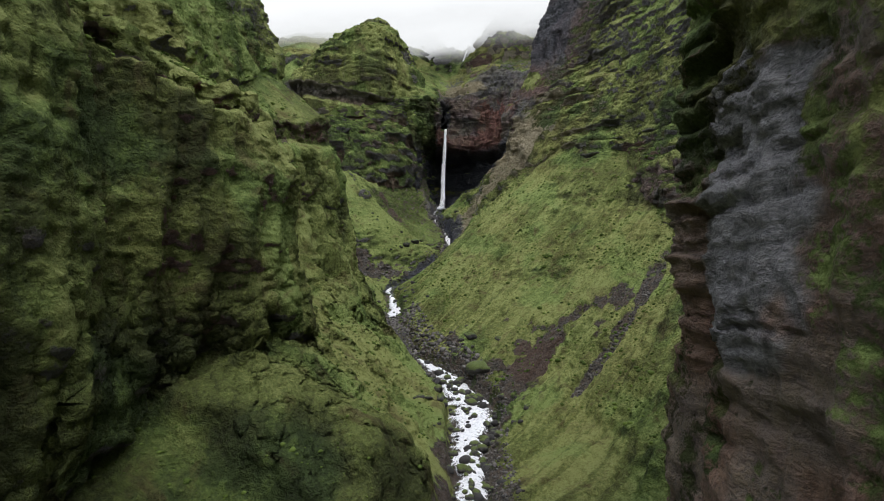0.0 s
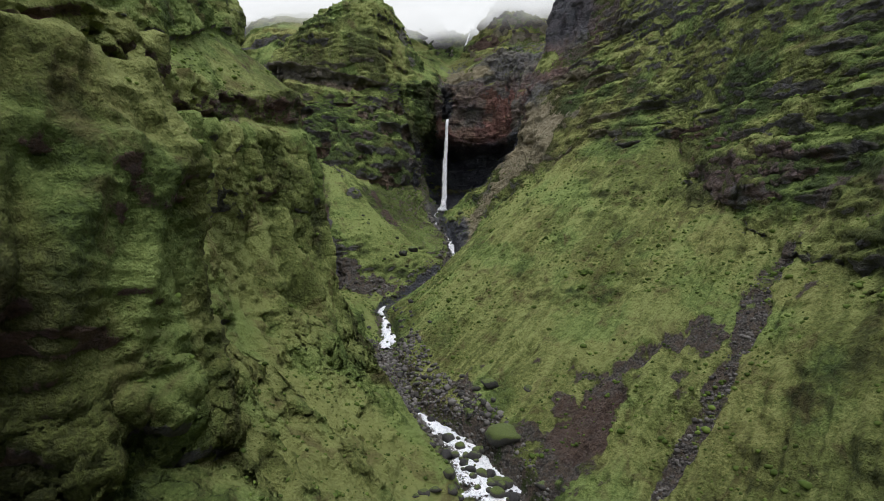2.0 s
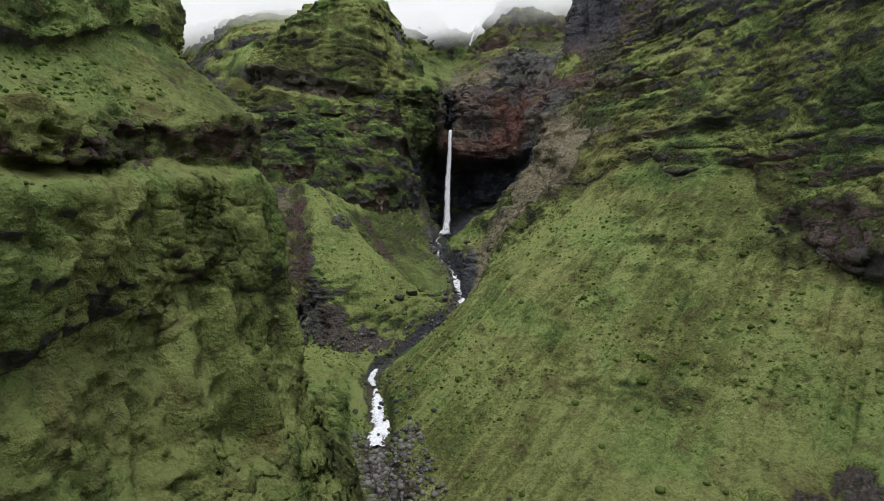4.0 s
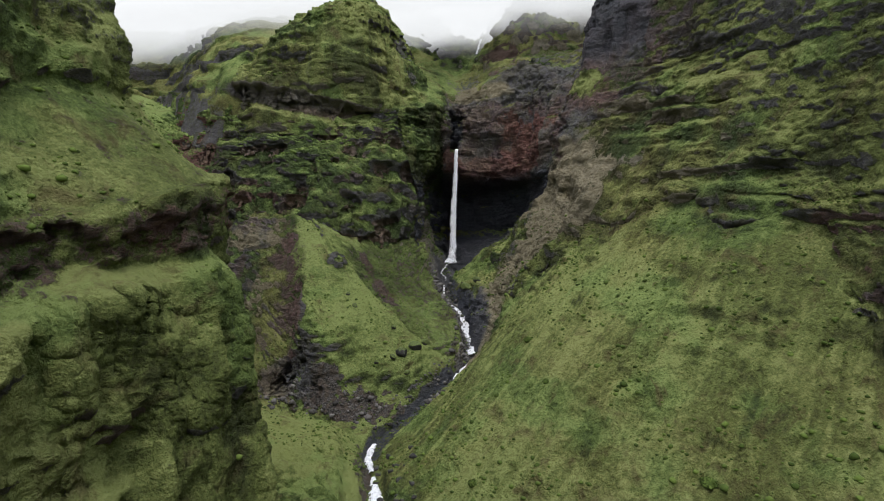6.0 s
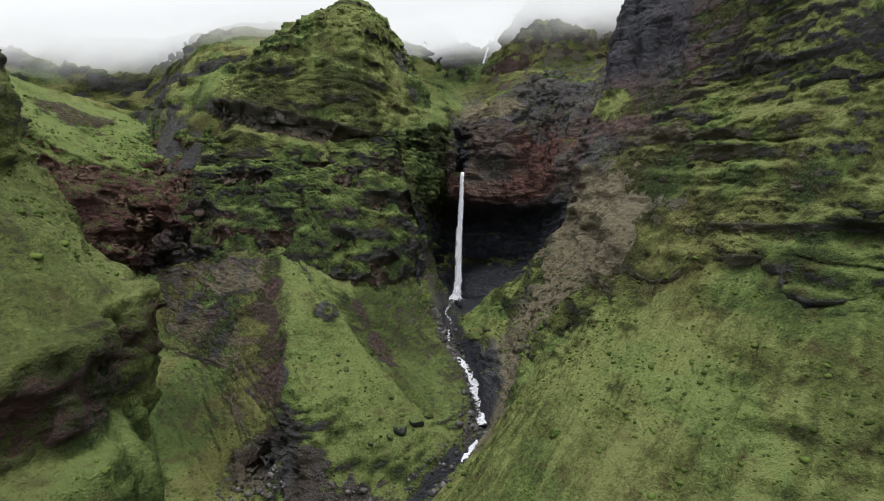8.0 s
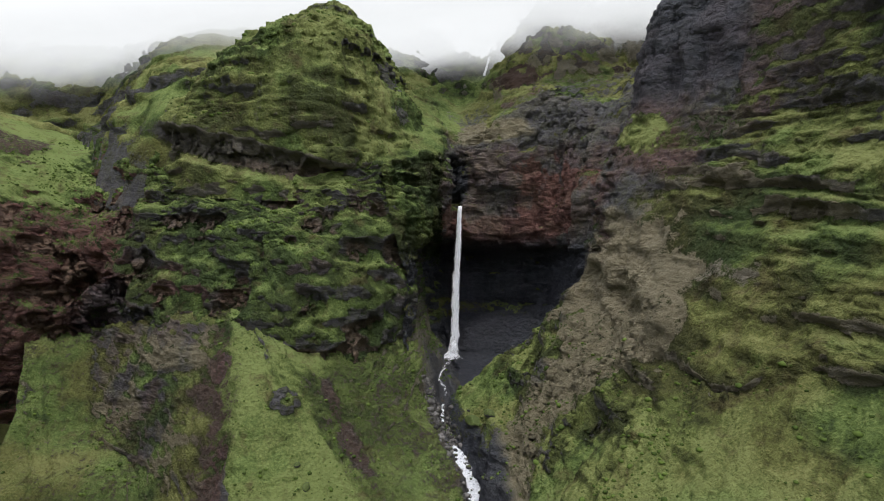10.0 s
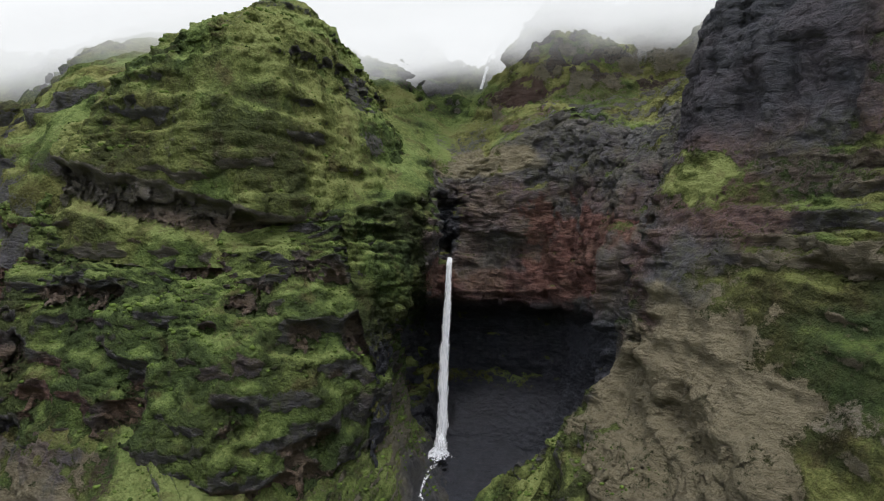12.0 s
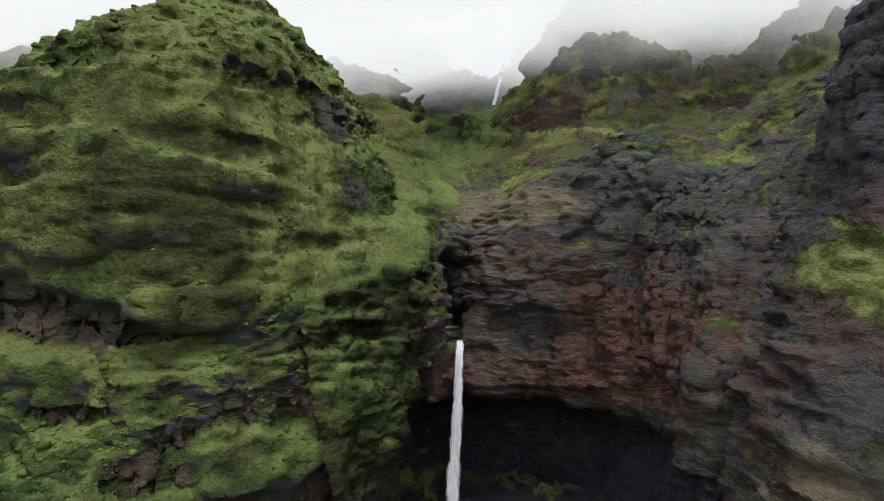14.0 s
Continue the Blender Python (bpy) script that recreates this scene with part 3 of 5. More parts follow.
# west side, foot to top
west_lines = [
    [(bed_at(max(y, 20))[0] + 2, y, bed_at(max(y, 20))[1] - 1.5) for y in (-40, 30, 70, 100, 118, 135, 150, 165, 200, 235, 256, 275, 300, 335, 355)],
    [(-6, -40, -10), (-8, 30, -9), (-14, 70, -4), (-20, 100, 9), (-21, 119, 24), (-14, 137, 14), (-10, 150, 9), (-9, 165, 8), (-14, 200, 14), (-24, 238, 24), (-29, 256, 28), (-39, 278, 34), (-45, 300, 41), (-52, 335, 50), (-60, 360, 54)],
    [(-45, -40, 20), (-52, 30, 8), (-66, 70, 14), (-68, 100, 24), (-61, 122, 40), (-44, 135, 42), (-46, 149, 42), (-49, 165, 42), (-52, 194, 43), (-43, 233, 36), (-46, 254, 46), (-57, 272, 48), (-78, 298, 50), (-100, 335, 56), (-130, 370, 66)],
    [(-52, -40, 40), (-56, 30, 36), (-66, 70, 38), (-68, 100, 42), (-58, 117, 49), (-41, 131, 51), (-48, 150, 52), (-58, 166, 54), (-64, 196, 54), (-53, 233, 55), (-51, 254, 62), (-60, 271, 62), (-82, 294, 64), (-105, 330, 72), (-138, 366, 80)],
    [(-58, -40, 62), (-60, 30, 64), (-62, 70, 66), (-64, 97, 66), (-55, 112, 68), (-42, 132, 66), (-54, 149, 72), (-67, 167, 76), (-74, 206, 82), (-65, 238, 89), (-57, 255, 87), (-63, 269, 90), (-86, 288, 92), (-115, 322, 100), (-150, 360, 110)],
    [(-72, -40, 110), (-74, 30, 110), (-74, 70, 108), (-71, 96, 104), (-59, 113, 96), (-52, 134, 97), (-59, 150, 99), (-66, 167, 101), (-71, 200, 105), (-71, 222, 111), (-63, 248, 115), (-64, 266, 119), (-88, 290, 124), (-120, 322, 132), (-158, 350, 140)],
    [(-80, -40, 113), (-82, 30, 113), (-82, 70, 111), (-79, 96, 107), (-67, 116, 99), (-60, 138, 100), (-66, 152, 102), (-72, 168, 106), (-80, 202, 110), (-79, 224, 115), (-68, 249, 121), (-67, 268, 126), (-93, 292, 130), (-125, 322, 138), (-165, 350, 144)],
    [(-79, -40, 122), (-81, 30, 120), (-81, 70, 118), (-77, 96, 115), (-66, 115, 105), (-60, 138, 107), (-65, 152, 110), (-71, 167, 114), (-78, 201, 118), (-76, 224, 123), (-67, 249, 131), (-68, 268, 136), (-93, 292, 142), (-125, 322, 148), (-165, 350, 150)],
    [(-110, -40, 135), (-110, 30, 132), (-108, 70, 128), (-104, 96, 126), (-100, 118, 124), (-98, 140, 124), (-96, 154, 126), (-94, 168, 128), (-92, 200, 132), (-93, 225, 140), (-96, 248, 153), (-93, 268, 158), (-110, 292, 164), (-140, 318, 166), (-180, 340, 168)],
    [(-122, -40, 200), (-122, 30, 200), (-120, 70, 196), (-117, 96, 190), (-114, 118, 186), (-114, 140, 184), (-112, 154, 183), (-110, 168, 182), (-107, 200, 184), (-108, 225, 190), (-110, 250, 200), (-112, 276, 208), (-128, 292, 212), (-150, 312, 216), (-190, 330, 220)],
    [(-240, -40, 260), (-240, 30, 260), (-240, 70, 255), (-240, 96, 250), (-240, 118, 245), (-240, 140, 240), (-238, 154, 238), (-235, 168, 236), (-230, 200, 236), (-225, 215, 236), (-220, 230, 240), (-215, 245, 244), (-215, 255, 246), (-225, 270, 250), (-240, 290, 254)],
]


def ledge_band(p):
    """1 on the lumpy band of bare rock under the grassy ledge."""
    foot = np.interp(p[:, 1], [96, 116, 138, 168, 202, 224, 249, 268, 292], [106, 98, 99, 105, 109, 114, 121, 126, 131]) + 2.5 * fbm(p / 9, 3, 22)
    return smooth01(foot - 1.5, foot + 1, p[:, 2]) * smooth01(foot + 13, foot + 8, p[:, 2]) * smooth01(-100, -92, p[:, 0])


def west_look(p, n):
    c = coats(p, n, -0.05, -0.50, 13)
    band = ledge_band(p)
    brow = blotch(p, (-54, 118, 76), (20, 24, 32), 14, 0.4)
    c["bare"] = np.clip(c["bare"] + 0.1 * brow + 0.5 * smooth01(158, 175, p[:, 2]) * smooth01(0.6, 0.3, n[:, 2]) + (0.1 + 0.42 * smooth01(190, 215, p[:, 1])) * band, 0, 1)
    c["red"] = np.clip(0.6 * c["red"] + 0.5 * brow + 0.2 * blotch(p, (-68, 95, 85), (14, 18, 18), 17) + 0.4 * band, 0, 0.85)
    # low slopes darker: shade deep in the canyon, put into the moss colour
    c["lush_shade"] = np.clip(c["lush_shade"] + 0.9 * smooth01(110, 150, p[:, 1]) - 0.3 * smooth01(205, 240, p[:, 1]) + 0.3 - 0.1 * brow + 0.1 * smooth01(150, 125, p[:, 1]) * smooth01(0.55, 0.3, n[:, 2]) - 0.45 * smooth01(48, 36, p[:, 2]) * smooth01(0.4, 0.6, n[:, 2]) - 0.6 * smooth01(150, 118, p[:, 1]) * smooth01(54, 42, p[:, 2]) - 0.95 * smooth01(120, 130, p[:, 2]) * smooth01(0.5, 0.7, n[:, 2]), -0.9, 1.6)
    c["deep"] = 0.2 * smooth01(200, 225, p[:, 1]) + 0.35 + 0.2 * smooth01(140, 110, p[:, 1] + 10 * fbm(p / 12, 3, 21)) * (1 - 0.8 * brow)
    bank = 0.8 * smooth01(12, 5, from_bed(p) + 7 * fbm(p / 7, 3, 63)) * smooth01(300, 286, p[:, 1])
    c["earth"] = np.clip(bank + 0.7 * smooth01(8, 3, from_bed(p) + 5 * fbm(p / 7, 3, 64)) * smooth01(290, 305, p[:, 1]) + 0.42 * smooth01(122, 130, p[:, 2]) * smooth01(0.5, 0.7, n[:, 2]) * smooth01(-0.35, 0.3, fbm(p / 5, 3, 65)), 0, 1)
    return c


g, cuts = lattice(west_lines, FINE, coarse=5)
g = weather(g, 1, big=2.6, mid=1.5, fine=0.65, strata=1.5, crag=0.4, even=0.35, flute=2.6, seed=13, bed=12)
p = g.reshape(-1, 3)
low = smooth01(60, 46, p[:, 2]) * smooth01(60, 90, p[:, 1])
ribs = fbm(np.stack([p[:, 1] / 15 + p[:, 0] / 60, p[:, 0] / 90, p[:, 2] / 90], 1), 2, 18, ridge=True)
g = push(g, 1, low * (4.6 * ribs + 2.0 * fbm(p / 8, 3, 19, ridge=True)) * smooth01(9, 16, from_bed(p)))
p = g.reshape(-1, 3)
face = smooth01(196, 214, p[:, 1]) * smooth01(122, 112, p[:, 2]) * smooth01(44, 56, p[:, 2])
g = push(g, 1, face * 2.6 * fbm(np.stack([p[:, 1] / 10 + p[:, 0] / 25, p[:, 0] / 60, p[:, 2] / 75], 1), 3, 26, ridge=True))
p = g.reshape(-1, 3)
g = push(g, 1, ledge_band(p) * (0.9 * fbm(p / 3.2, 4, 24, 0.6, ridge=True) + 1.5 * crags(p, 4.5, 2.2, 25) - 0.6))
carve(g)
WEST_GRID = g
west = land("canyon_side_west", g, 1, LAND, [cuts[0], cuts[2], cuts[5], cuts[7], cuts[8], cuts[9], cuts[10]], ["moss_slope", "moss_cliff", "rock_band", "grass_ledge", "upper_crag", "plateau"], west_look,
            "steep moss-covered cliff with brown overhang and grassy ledge", "cliff")

# rock wall at the canyon's mouth, on the east
mouth_lines = [
    [(26, -60, -20), (26, 10, -20), (28, 45, -15), (31, 66, -12), (37, 85, -8), (62, 96, -5), (120, 100, 0)],
    [(29, -60, 40), (28, 10, 40), (30, 45, 42), (32, 64, 43), (37, 82, 48), (64, 92, 45), (120, 96, 45)],
    [(31, -60, 70), (30, 10, 70), (31, 47, 69), (33, 66, 70), (37, 80, 68), (64, 90, 75), (120, 94, 80)],
    [(34, -60, 110), (33, 10, 110), (34, 47, 110), (35, 66, 110), (40, 79, 112), (68, 88, 115), (120, 92, 120)],
    [(60, -60, 170), (60, 10, 170), (60, 47, 170), (62, 60, 170), (66, 70, 170), (80, 80, 170), (120, 84, 170)],
]


def mouth_look(p, n):
    c = coats(p, n, 0.45, -0.05, 23)
    slab = blotch(p, (32, 55, 67), (10, 12, 16), 24, 0.45)
    c["pale"] = slab
    rocky = smooth01(84, 68, p[:, 2] + 12 * fbm(p / 9, 3, 29)) * (0.45 + 0.55 * smooth01(-0.3, 0.2, fbm(p * np.array([1 / 5, 1 / 5, 1 / 16]), 3, 30)))
    c["bare"] = np.clip(0.25 * c["bare"] + 0.75 * rocky + 0.6 * slab, 0, 1)
    c["red"] = np.clip(0.55 * smooth01(-0.4, 0.2, fbm(p / 10, 3, 26)) + 0.3 * smooth01(64, 52, p[:, 2]) - 0.7 * slab, 0, 0.8)
    c["tan"] = 0.3 * rocky * (1 - slab)
    c["lush_shade"] = c["lush_shade"] + 0.2
    return c


g, cuts = lattice(mouth_lines, 0.5)
g = weather(g, -1, big=1.0, mid=0.8, fine=0.45, strata=1.5, crag=0.7, even=0.9, long=2.2, flute=0.9, seed=23, bed=4.2)
p = g.reshape(-1, 3)
# wavy plates that overlap down the bare slab
plates = beds(p + np.stack([0 * p[:, 0], 0 * p[:, 0], 2.2 * fbm(p / 6, 2, 27)], 1), 1.9, 0.1, 28)
g = push(g, -1, blotch(p, (32, 55, 67), (10, 14, 16), 24, 0.45) * 0.75 * plates)
mouth = land("rock_wall_mouth", g, -1, NEAR_ROCK, [cuts[0], cuts[-1]], ["rock_face"], mouth_look, "grey and brown rock wall hung with moss", "rock wall")

# amphitheatre of the fall, from the east corner round to the west
fall_lines = [
    [(30, 455, 92), (-4, 470, 97), (-8, 482, 103), (-10, 490, 107), (-10, 500, 111), (-10, 508, 115), (-10, 512, 116), (-10, 514, 117), (-11, 514, 117), (-12, 510, 116), (-13, 503, 114), (-14, 488, 109), (-14, 470, 101)],
    [(75, 470, 110), (46, 480, 112), (46, 500, 116), (36, 525, 118), (18, 540, 120), (4, 545, 120), (-4, 547, 120), (-9, 547, 120), (-14, 545, 120), (-20, 535, 118), (-26, 515, 116), (-30, 495, 110), (-30, 472, 105)],
    [(75, 470, 160), (50, 482, 150), (56, 506, 150), (46, 545, 150), (22, 566, 150), (4, 572, 150), (-4, 572, 150), (-9, 572, 150), (-14, 570, 150), (-24, 552, 150), (-36, 522, 150), (-33, 493, 148), (-36, 478, 140)],
    [(75, 470, 172), (50, 484, 176), (56, 506, 180), (46, 545, 182), (22, 566, 182), (4, 572, 180), (-4, 572, 180), (-9, 572, 180), (-14, 570, 180), (-24, 552, 180), (-34, 520, 177), (-33, 491, 171), (-36, 477, 160)],
    [(75, 470, 186), (47, 486, 184), (50, 506, 186), (38, 528, 186), (20, 538, 185), (6, 536, 187), (-3, 533, 188), (-8.5, 533, 188), (-13, 525, 188), (-18, 510, 190), (-22, 499, 190), (-30, 488, 186), (-39, 475, 176)],
    [(76, 472, 214), (50, 482, 206), (54, 504, 206), (42, 522, 206), (24, 534, 206), (8, 536, 206), (-3, 534, 205), (-8.5, 532, 203), (-14, 522, 205), (-19, 508, 205), (-25, 496, 204), (-34, 484, 200), (-43, 474, 199)],
    [(78, 474, 240), (62, 492, 238), (58, 505, 238), (47, 519, 236), (28, 526, 232), (6, 532, 228), (-1, 540, 228), (-7, 550, 224), (-15, 532, 228), (-17, 515, 230), (-26, 501, 228), (-38, 490, 222), (-48, 478, 218)],
    [(84, 478, 262), (76, 500, 258), (68, 514, 258), (42, 530, 268), (28, 534, 265), (10, 542, 252), (-1, 546, 247), (-8, 542, 243), (-17, 540, 246), (-24, 533, 250), (-36, 518, 245), (-46, 505, 240), (-58, 490, 230)],
    [(110, 490, 290), (100, 515, 288), (90, 543, 287), (48, 552, 280), (30, 560, 284), (10, 574, 284), (-2, 590, 296), (-10, 600, 300), (-26, 585, 292), (-40, 560, 280), (-52, 540, 270), (-62, 520, 260), (-70, 505, 250)],
]


def fall_look(p, n):
    c = coats(p, n, 0.55, 0.25, 33)
    c["bare"] = np.maximum(c["bare"], smooth01(146, 136, p[:, 2]))
    east_part = smooth01(-16, -4, p[:, 0])
    c["bare"] = np.clip(c["bare"] + 0.5 * east_part * smooth01(268, 245, p[:, 2]) - 0.25 * (1 - east_part) * smooth01(0.1, 0.4, n[:, 2]), 0, 1)
    # shade of the cave and of the slot above the fall, put into the colour
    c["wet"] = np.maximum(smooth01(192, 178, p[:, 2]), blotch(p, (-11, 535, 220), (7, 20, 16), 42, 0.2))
    c["red"] = np.clip(1.0 * blotch(p, (45, 512, 208), (22, 22, 20), 35, 1.0) + 0.5 * blotch(p, (15, 536, 192), (40, 20, 8), 36) + 0.8 * blotch(p, (-14, 520, 196), (10, 14, 9), 37) + 0.3 * c["red"] + 0.35 * smooth01(-0.4, 0.3, fbm(p / 14, 3, 49)) * smooth01(246, 236, p[:, 2]), 0, 0.9)
    slab = blotch(p, (8, 545, 250), (28, 34, 8), 38, 0.4)
    dark = blotch(p, (44, 524, 248), (26, 24, 14), 43, 0.4) * (1 - slab)
    vivid = np.maximum(blotch(p, (31, 522, 222), (7, 10, 9), 44, 0.9), blotch(p, (50, 492, 214), (10, 16, 5), 45, 0.9))
    c["red"] = np.clip(c["red"] * (1 - slab) * (1 - 0.8 * dark) + vivid, 0, 1)
    c["tan"] = np.clip(0.9 * slab + 0.2 * smooth01(-0.2, 0.3, fbm(p / 11, 3, 46)) * (1 - dark), 0, 1)
    c["bare"] = np.clip(c["bare"] + 0.45 * smooth01(-30, -18, p[:, 0]) * smooth01(236, 246, p[:, 2]) * smooth01(580, 560, p[:, 1]), 0, 1)
    west_part = smooth01(-15, -21, p[:, 0] + 2 * fbm(p / 6, 2, 40)) * smooth01(160, 185, p[:, 2])
    c["bare"] = c["bare"] * (1 - 0.75 * west_part)
    c["lush_shade"] = c["lush_shade"] - 0.5 * west_part
    c["deep"] = 0.6 * west_part
    c["pale"] = np.clip(0.45 * smooth01(-0.2, 0.3, fbm(p / 9, 4, 50)) * smooth01(192, 200, p[:, 2]) * (1 - dark) + 0.4 * slab, 0, 1)
    c["bare"] = c["bare"] - 0.5 * smooth01(0.1, 0.4, fbm(p / 12, 3, 52)) * smooth01(0.0, 0.35, n[:, 2]) * smooth01(195, 205, p[:, 2])
    c["red"] = np.clip(c["red"] + 0.5 * blotch(p, (28, 556, 276), (16, 16, 12), 39), 0, 0.9)
    return c


g, cuts = lattice(fall_lines, 0.6, 1.5)
p = g.reshape(-1, 3)
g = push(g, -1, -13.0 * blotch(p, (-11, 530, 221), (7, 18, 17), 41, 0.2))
g = weather(g, -1, big=0.8, mid=1.4, fine=0.8, strata=3.0, crag=0.8, even=0.6, flute=1.1, seed=33, bed=8)
p = g.reshape(-1, 3)
g = push(g, -1, blotch(p, (8, 545, 250), (28, 34, 8), 38, 0.4) * 1.2 * beds(p, 2.6, 0.0, 47) + blotch(p, (44, 524, 248), (26, 24, 14), 43, 0.4) * 2.5 * crags(p, 14, 9, 48) + smooth01(28, 40, p[:, 0]) * smooth01(192, 200, p[:, 2]) * 3.2 * fbm(p * np.array([1 / 7, 1 / 7, 1 / 38]), 3, 51, ridge=True))
carve(g)
FALL_GRID = g
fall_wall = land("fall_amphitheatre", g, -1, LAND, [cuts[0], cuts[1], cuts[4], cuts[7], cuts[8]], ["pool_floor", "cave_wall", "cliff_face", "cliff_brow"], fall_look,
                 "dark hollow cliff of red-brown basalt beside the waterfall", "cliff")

# terraces and cliffs under the domed hill, round into the side ravine
terrace_lines = [
    [(-26, 545, 110), (-32, 520, 105), (-37, 486, 100), (-50, 456, 90), (-74, 444, 95), (-90, 448, 100), (-108, 455, 100), (-131, 462, 100), (-160, 474, 95), (-188, 490, 95), (-206, 474, 95), (-230, 440, 100), (-250, 380, 110), (-250, 320, 120)],
    [(-26, 545, 150), (-32, 520, 150), (-35, 486, 142), (-48, 461, 126), (-70, 441, 132), (-86, 443, 146), (-106, 450, 152), (-131, 458, 150), (-160, 470, 140), (-186, 488, 140), (-202, 472, 145), (-224, 436, 145), (-244, 380, 150), (-246, 320, 160)],
    [(-27, 545, 182), (-32, 520, 180), (-35, 486, 172), (-44, 468, 170), (-70, 452, 170), (-85, 451, 176), (-105, 455, 180), (-131, 464, 186), (-160, 471, 178), (-187, 484, 176), (-204, 474, 176), (-226, 440, 178), (-246, 382, 180), (-248, 322, 190)],
    [(-28, 545, 205), (-33, 522, 204), (-35, 486, 200), (-46, 474, 196), (-72, 459, 188), (-86, 458, 186), (-106, 462, 192), (-131, 468, 194), (-162, 478, 192), (-192, 496, 194), (-212, 486, 196), (-236, 452, 198), (-254, 392, 204), (-256, 330, 214)],
    [(-30, 550, 226), (-34, 526, 222), (-40, 498, 222), (-52, 474, 216), (-74, 468, 210), (-100, 470, 206), (-131, 476, 205), (-165, 488, 212), (-200, 512, 214), (-232, 510, 224), (-262, 480, 230), (-280, 410, 236), (-285, 340, 240)] + [(-285, 300, 244)],
    [(-50, 570, 235), (-60, 540, 232), (-66, 520, 230), (-72, 500, 225), (-85, 495, 220), (-105, 495, 216), (-131, 500, 216), (-165, 496, 230), (-196, 514, 237), (-240, 560, 246), (-290, 540, 256), (-330, 440, 262), (-340, 360, 264), (-340, 300, 266)],
]


def terrace_look(p, n):
    c = coats(p, n, 0.18, -0.22, 43)
    ravine = smooth01(-150, -172, p[:, 0])
    c["bare"] = np.clip(c["bare"] + 0.55 * ravine * smooth01(205, 190, p[:, 2]) + 0.3 * blotch(p, (-36, 488, 165), (14, 26, 30), 45), 0, 1)
    c["red"] = np.clip(0.4 * c["red"] + 0.8 * ravine + 0.5 * blotch(p, (-120, 462, 160), (26, 14, 12), 46), 0, 0.9)
    den = smooth01(0.08, 0.28, fbm(p / np.array([17, 17, 11]), 2, 47)) * smooth01(206, 196, p[:, 2]) * smooth01(0.55, 0.2, n[:, 2])
    c["bare"] = np.clip(c["bare"] + 0.45 * den, 0, 1)
    c["red"] = np.clip(c["red"] + 0.5 * den, 0, 0.9)
    c["lush_shade"] = np.clip(c["lush_shade"] + 0.5 - 0.55 * smooth01(198, 184, p[:, 2]) - 0.3 * den, -0.4, 1.4)
    c["tan"] = 0.35 * den + 0.7 * blotch(p, (-250, 505, 232), (26, 22, 16), 47)
    c["earth"] = 0.6 * blotch(p, (-250, 505, 232), (26, 22, 16), 47)
    # the recess at the terrace foot is painted darker, as shade
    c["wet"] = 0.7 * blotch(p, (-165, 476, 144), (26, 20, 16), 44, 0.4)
    c["deep"] = 0.9 + 0.4 * fbm(p / 25, 2, 46)
    return c


g, cuts = lattice(terrace_lines, 0.65, 1.5)
g = weather(g, -1, big=2.4, mid=2.2, strata=2.7, crag=0.7, even=0.7, long=1.3, seed=43, bed=15, steep_from=0.9)
p = g.reshape(-1, 3)
g = push(g, -1, -3.5 * blotch(p, (-165, 476, 146), (26, 18, 18), 44, 0.4) - 3.2 * smooth01(0.05, 0.35, fbm(p / np.array([17, 17, 11]), 2, 47)) * smooth01(206, 196, p[:, 2]) + 1.2 * smooth01(-0.1, -0.4, fbm(p / np.array([17, 17, 11]), 2, 47)))
TERRACE_GRID = g
terrace = land("terraced_cliff", g, -1, LAND, [cuts[0], cuts[3], cuts[5]], ["lower_cliff", "grass_terrace"], terrace_look, "terraced green cliff with dark rock bands below a domed hill", "cliff")

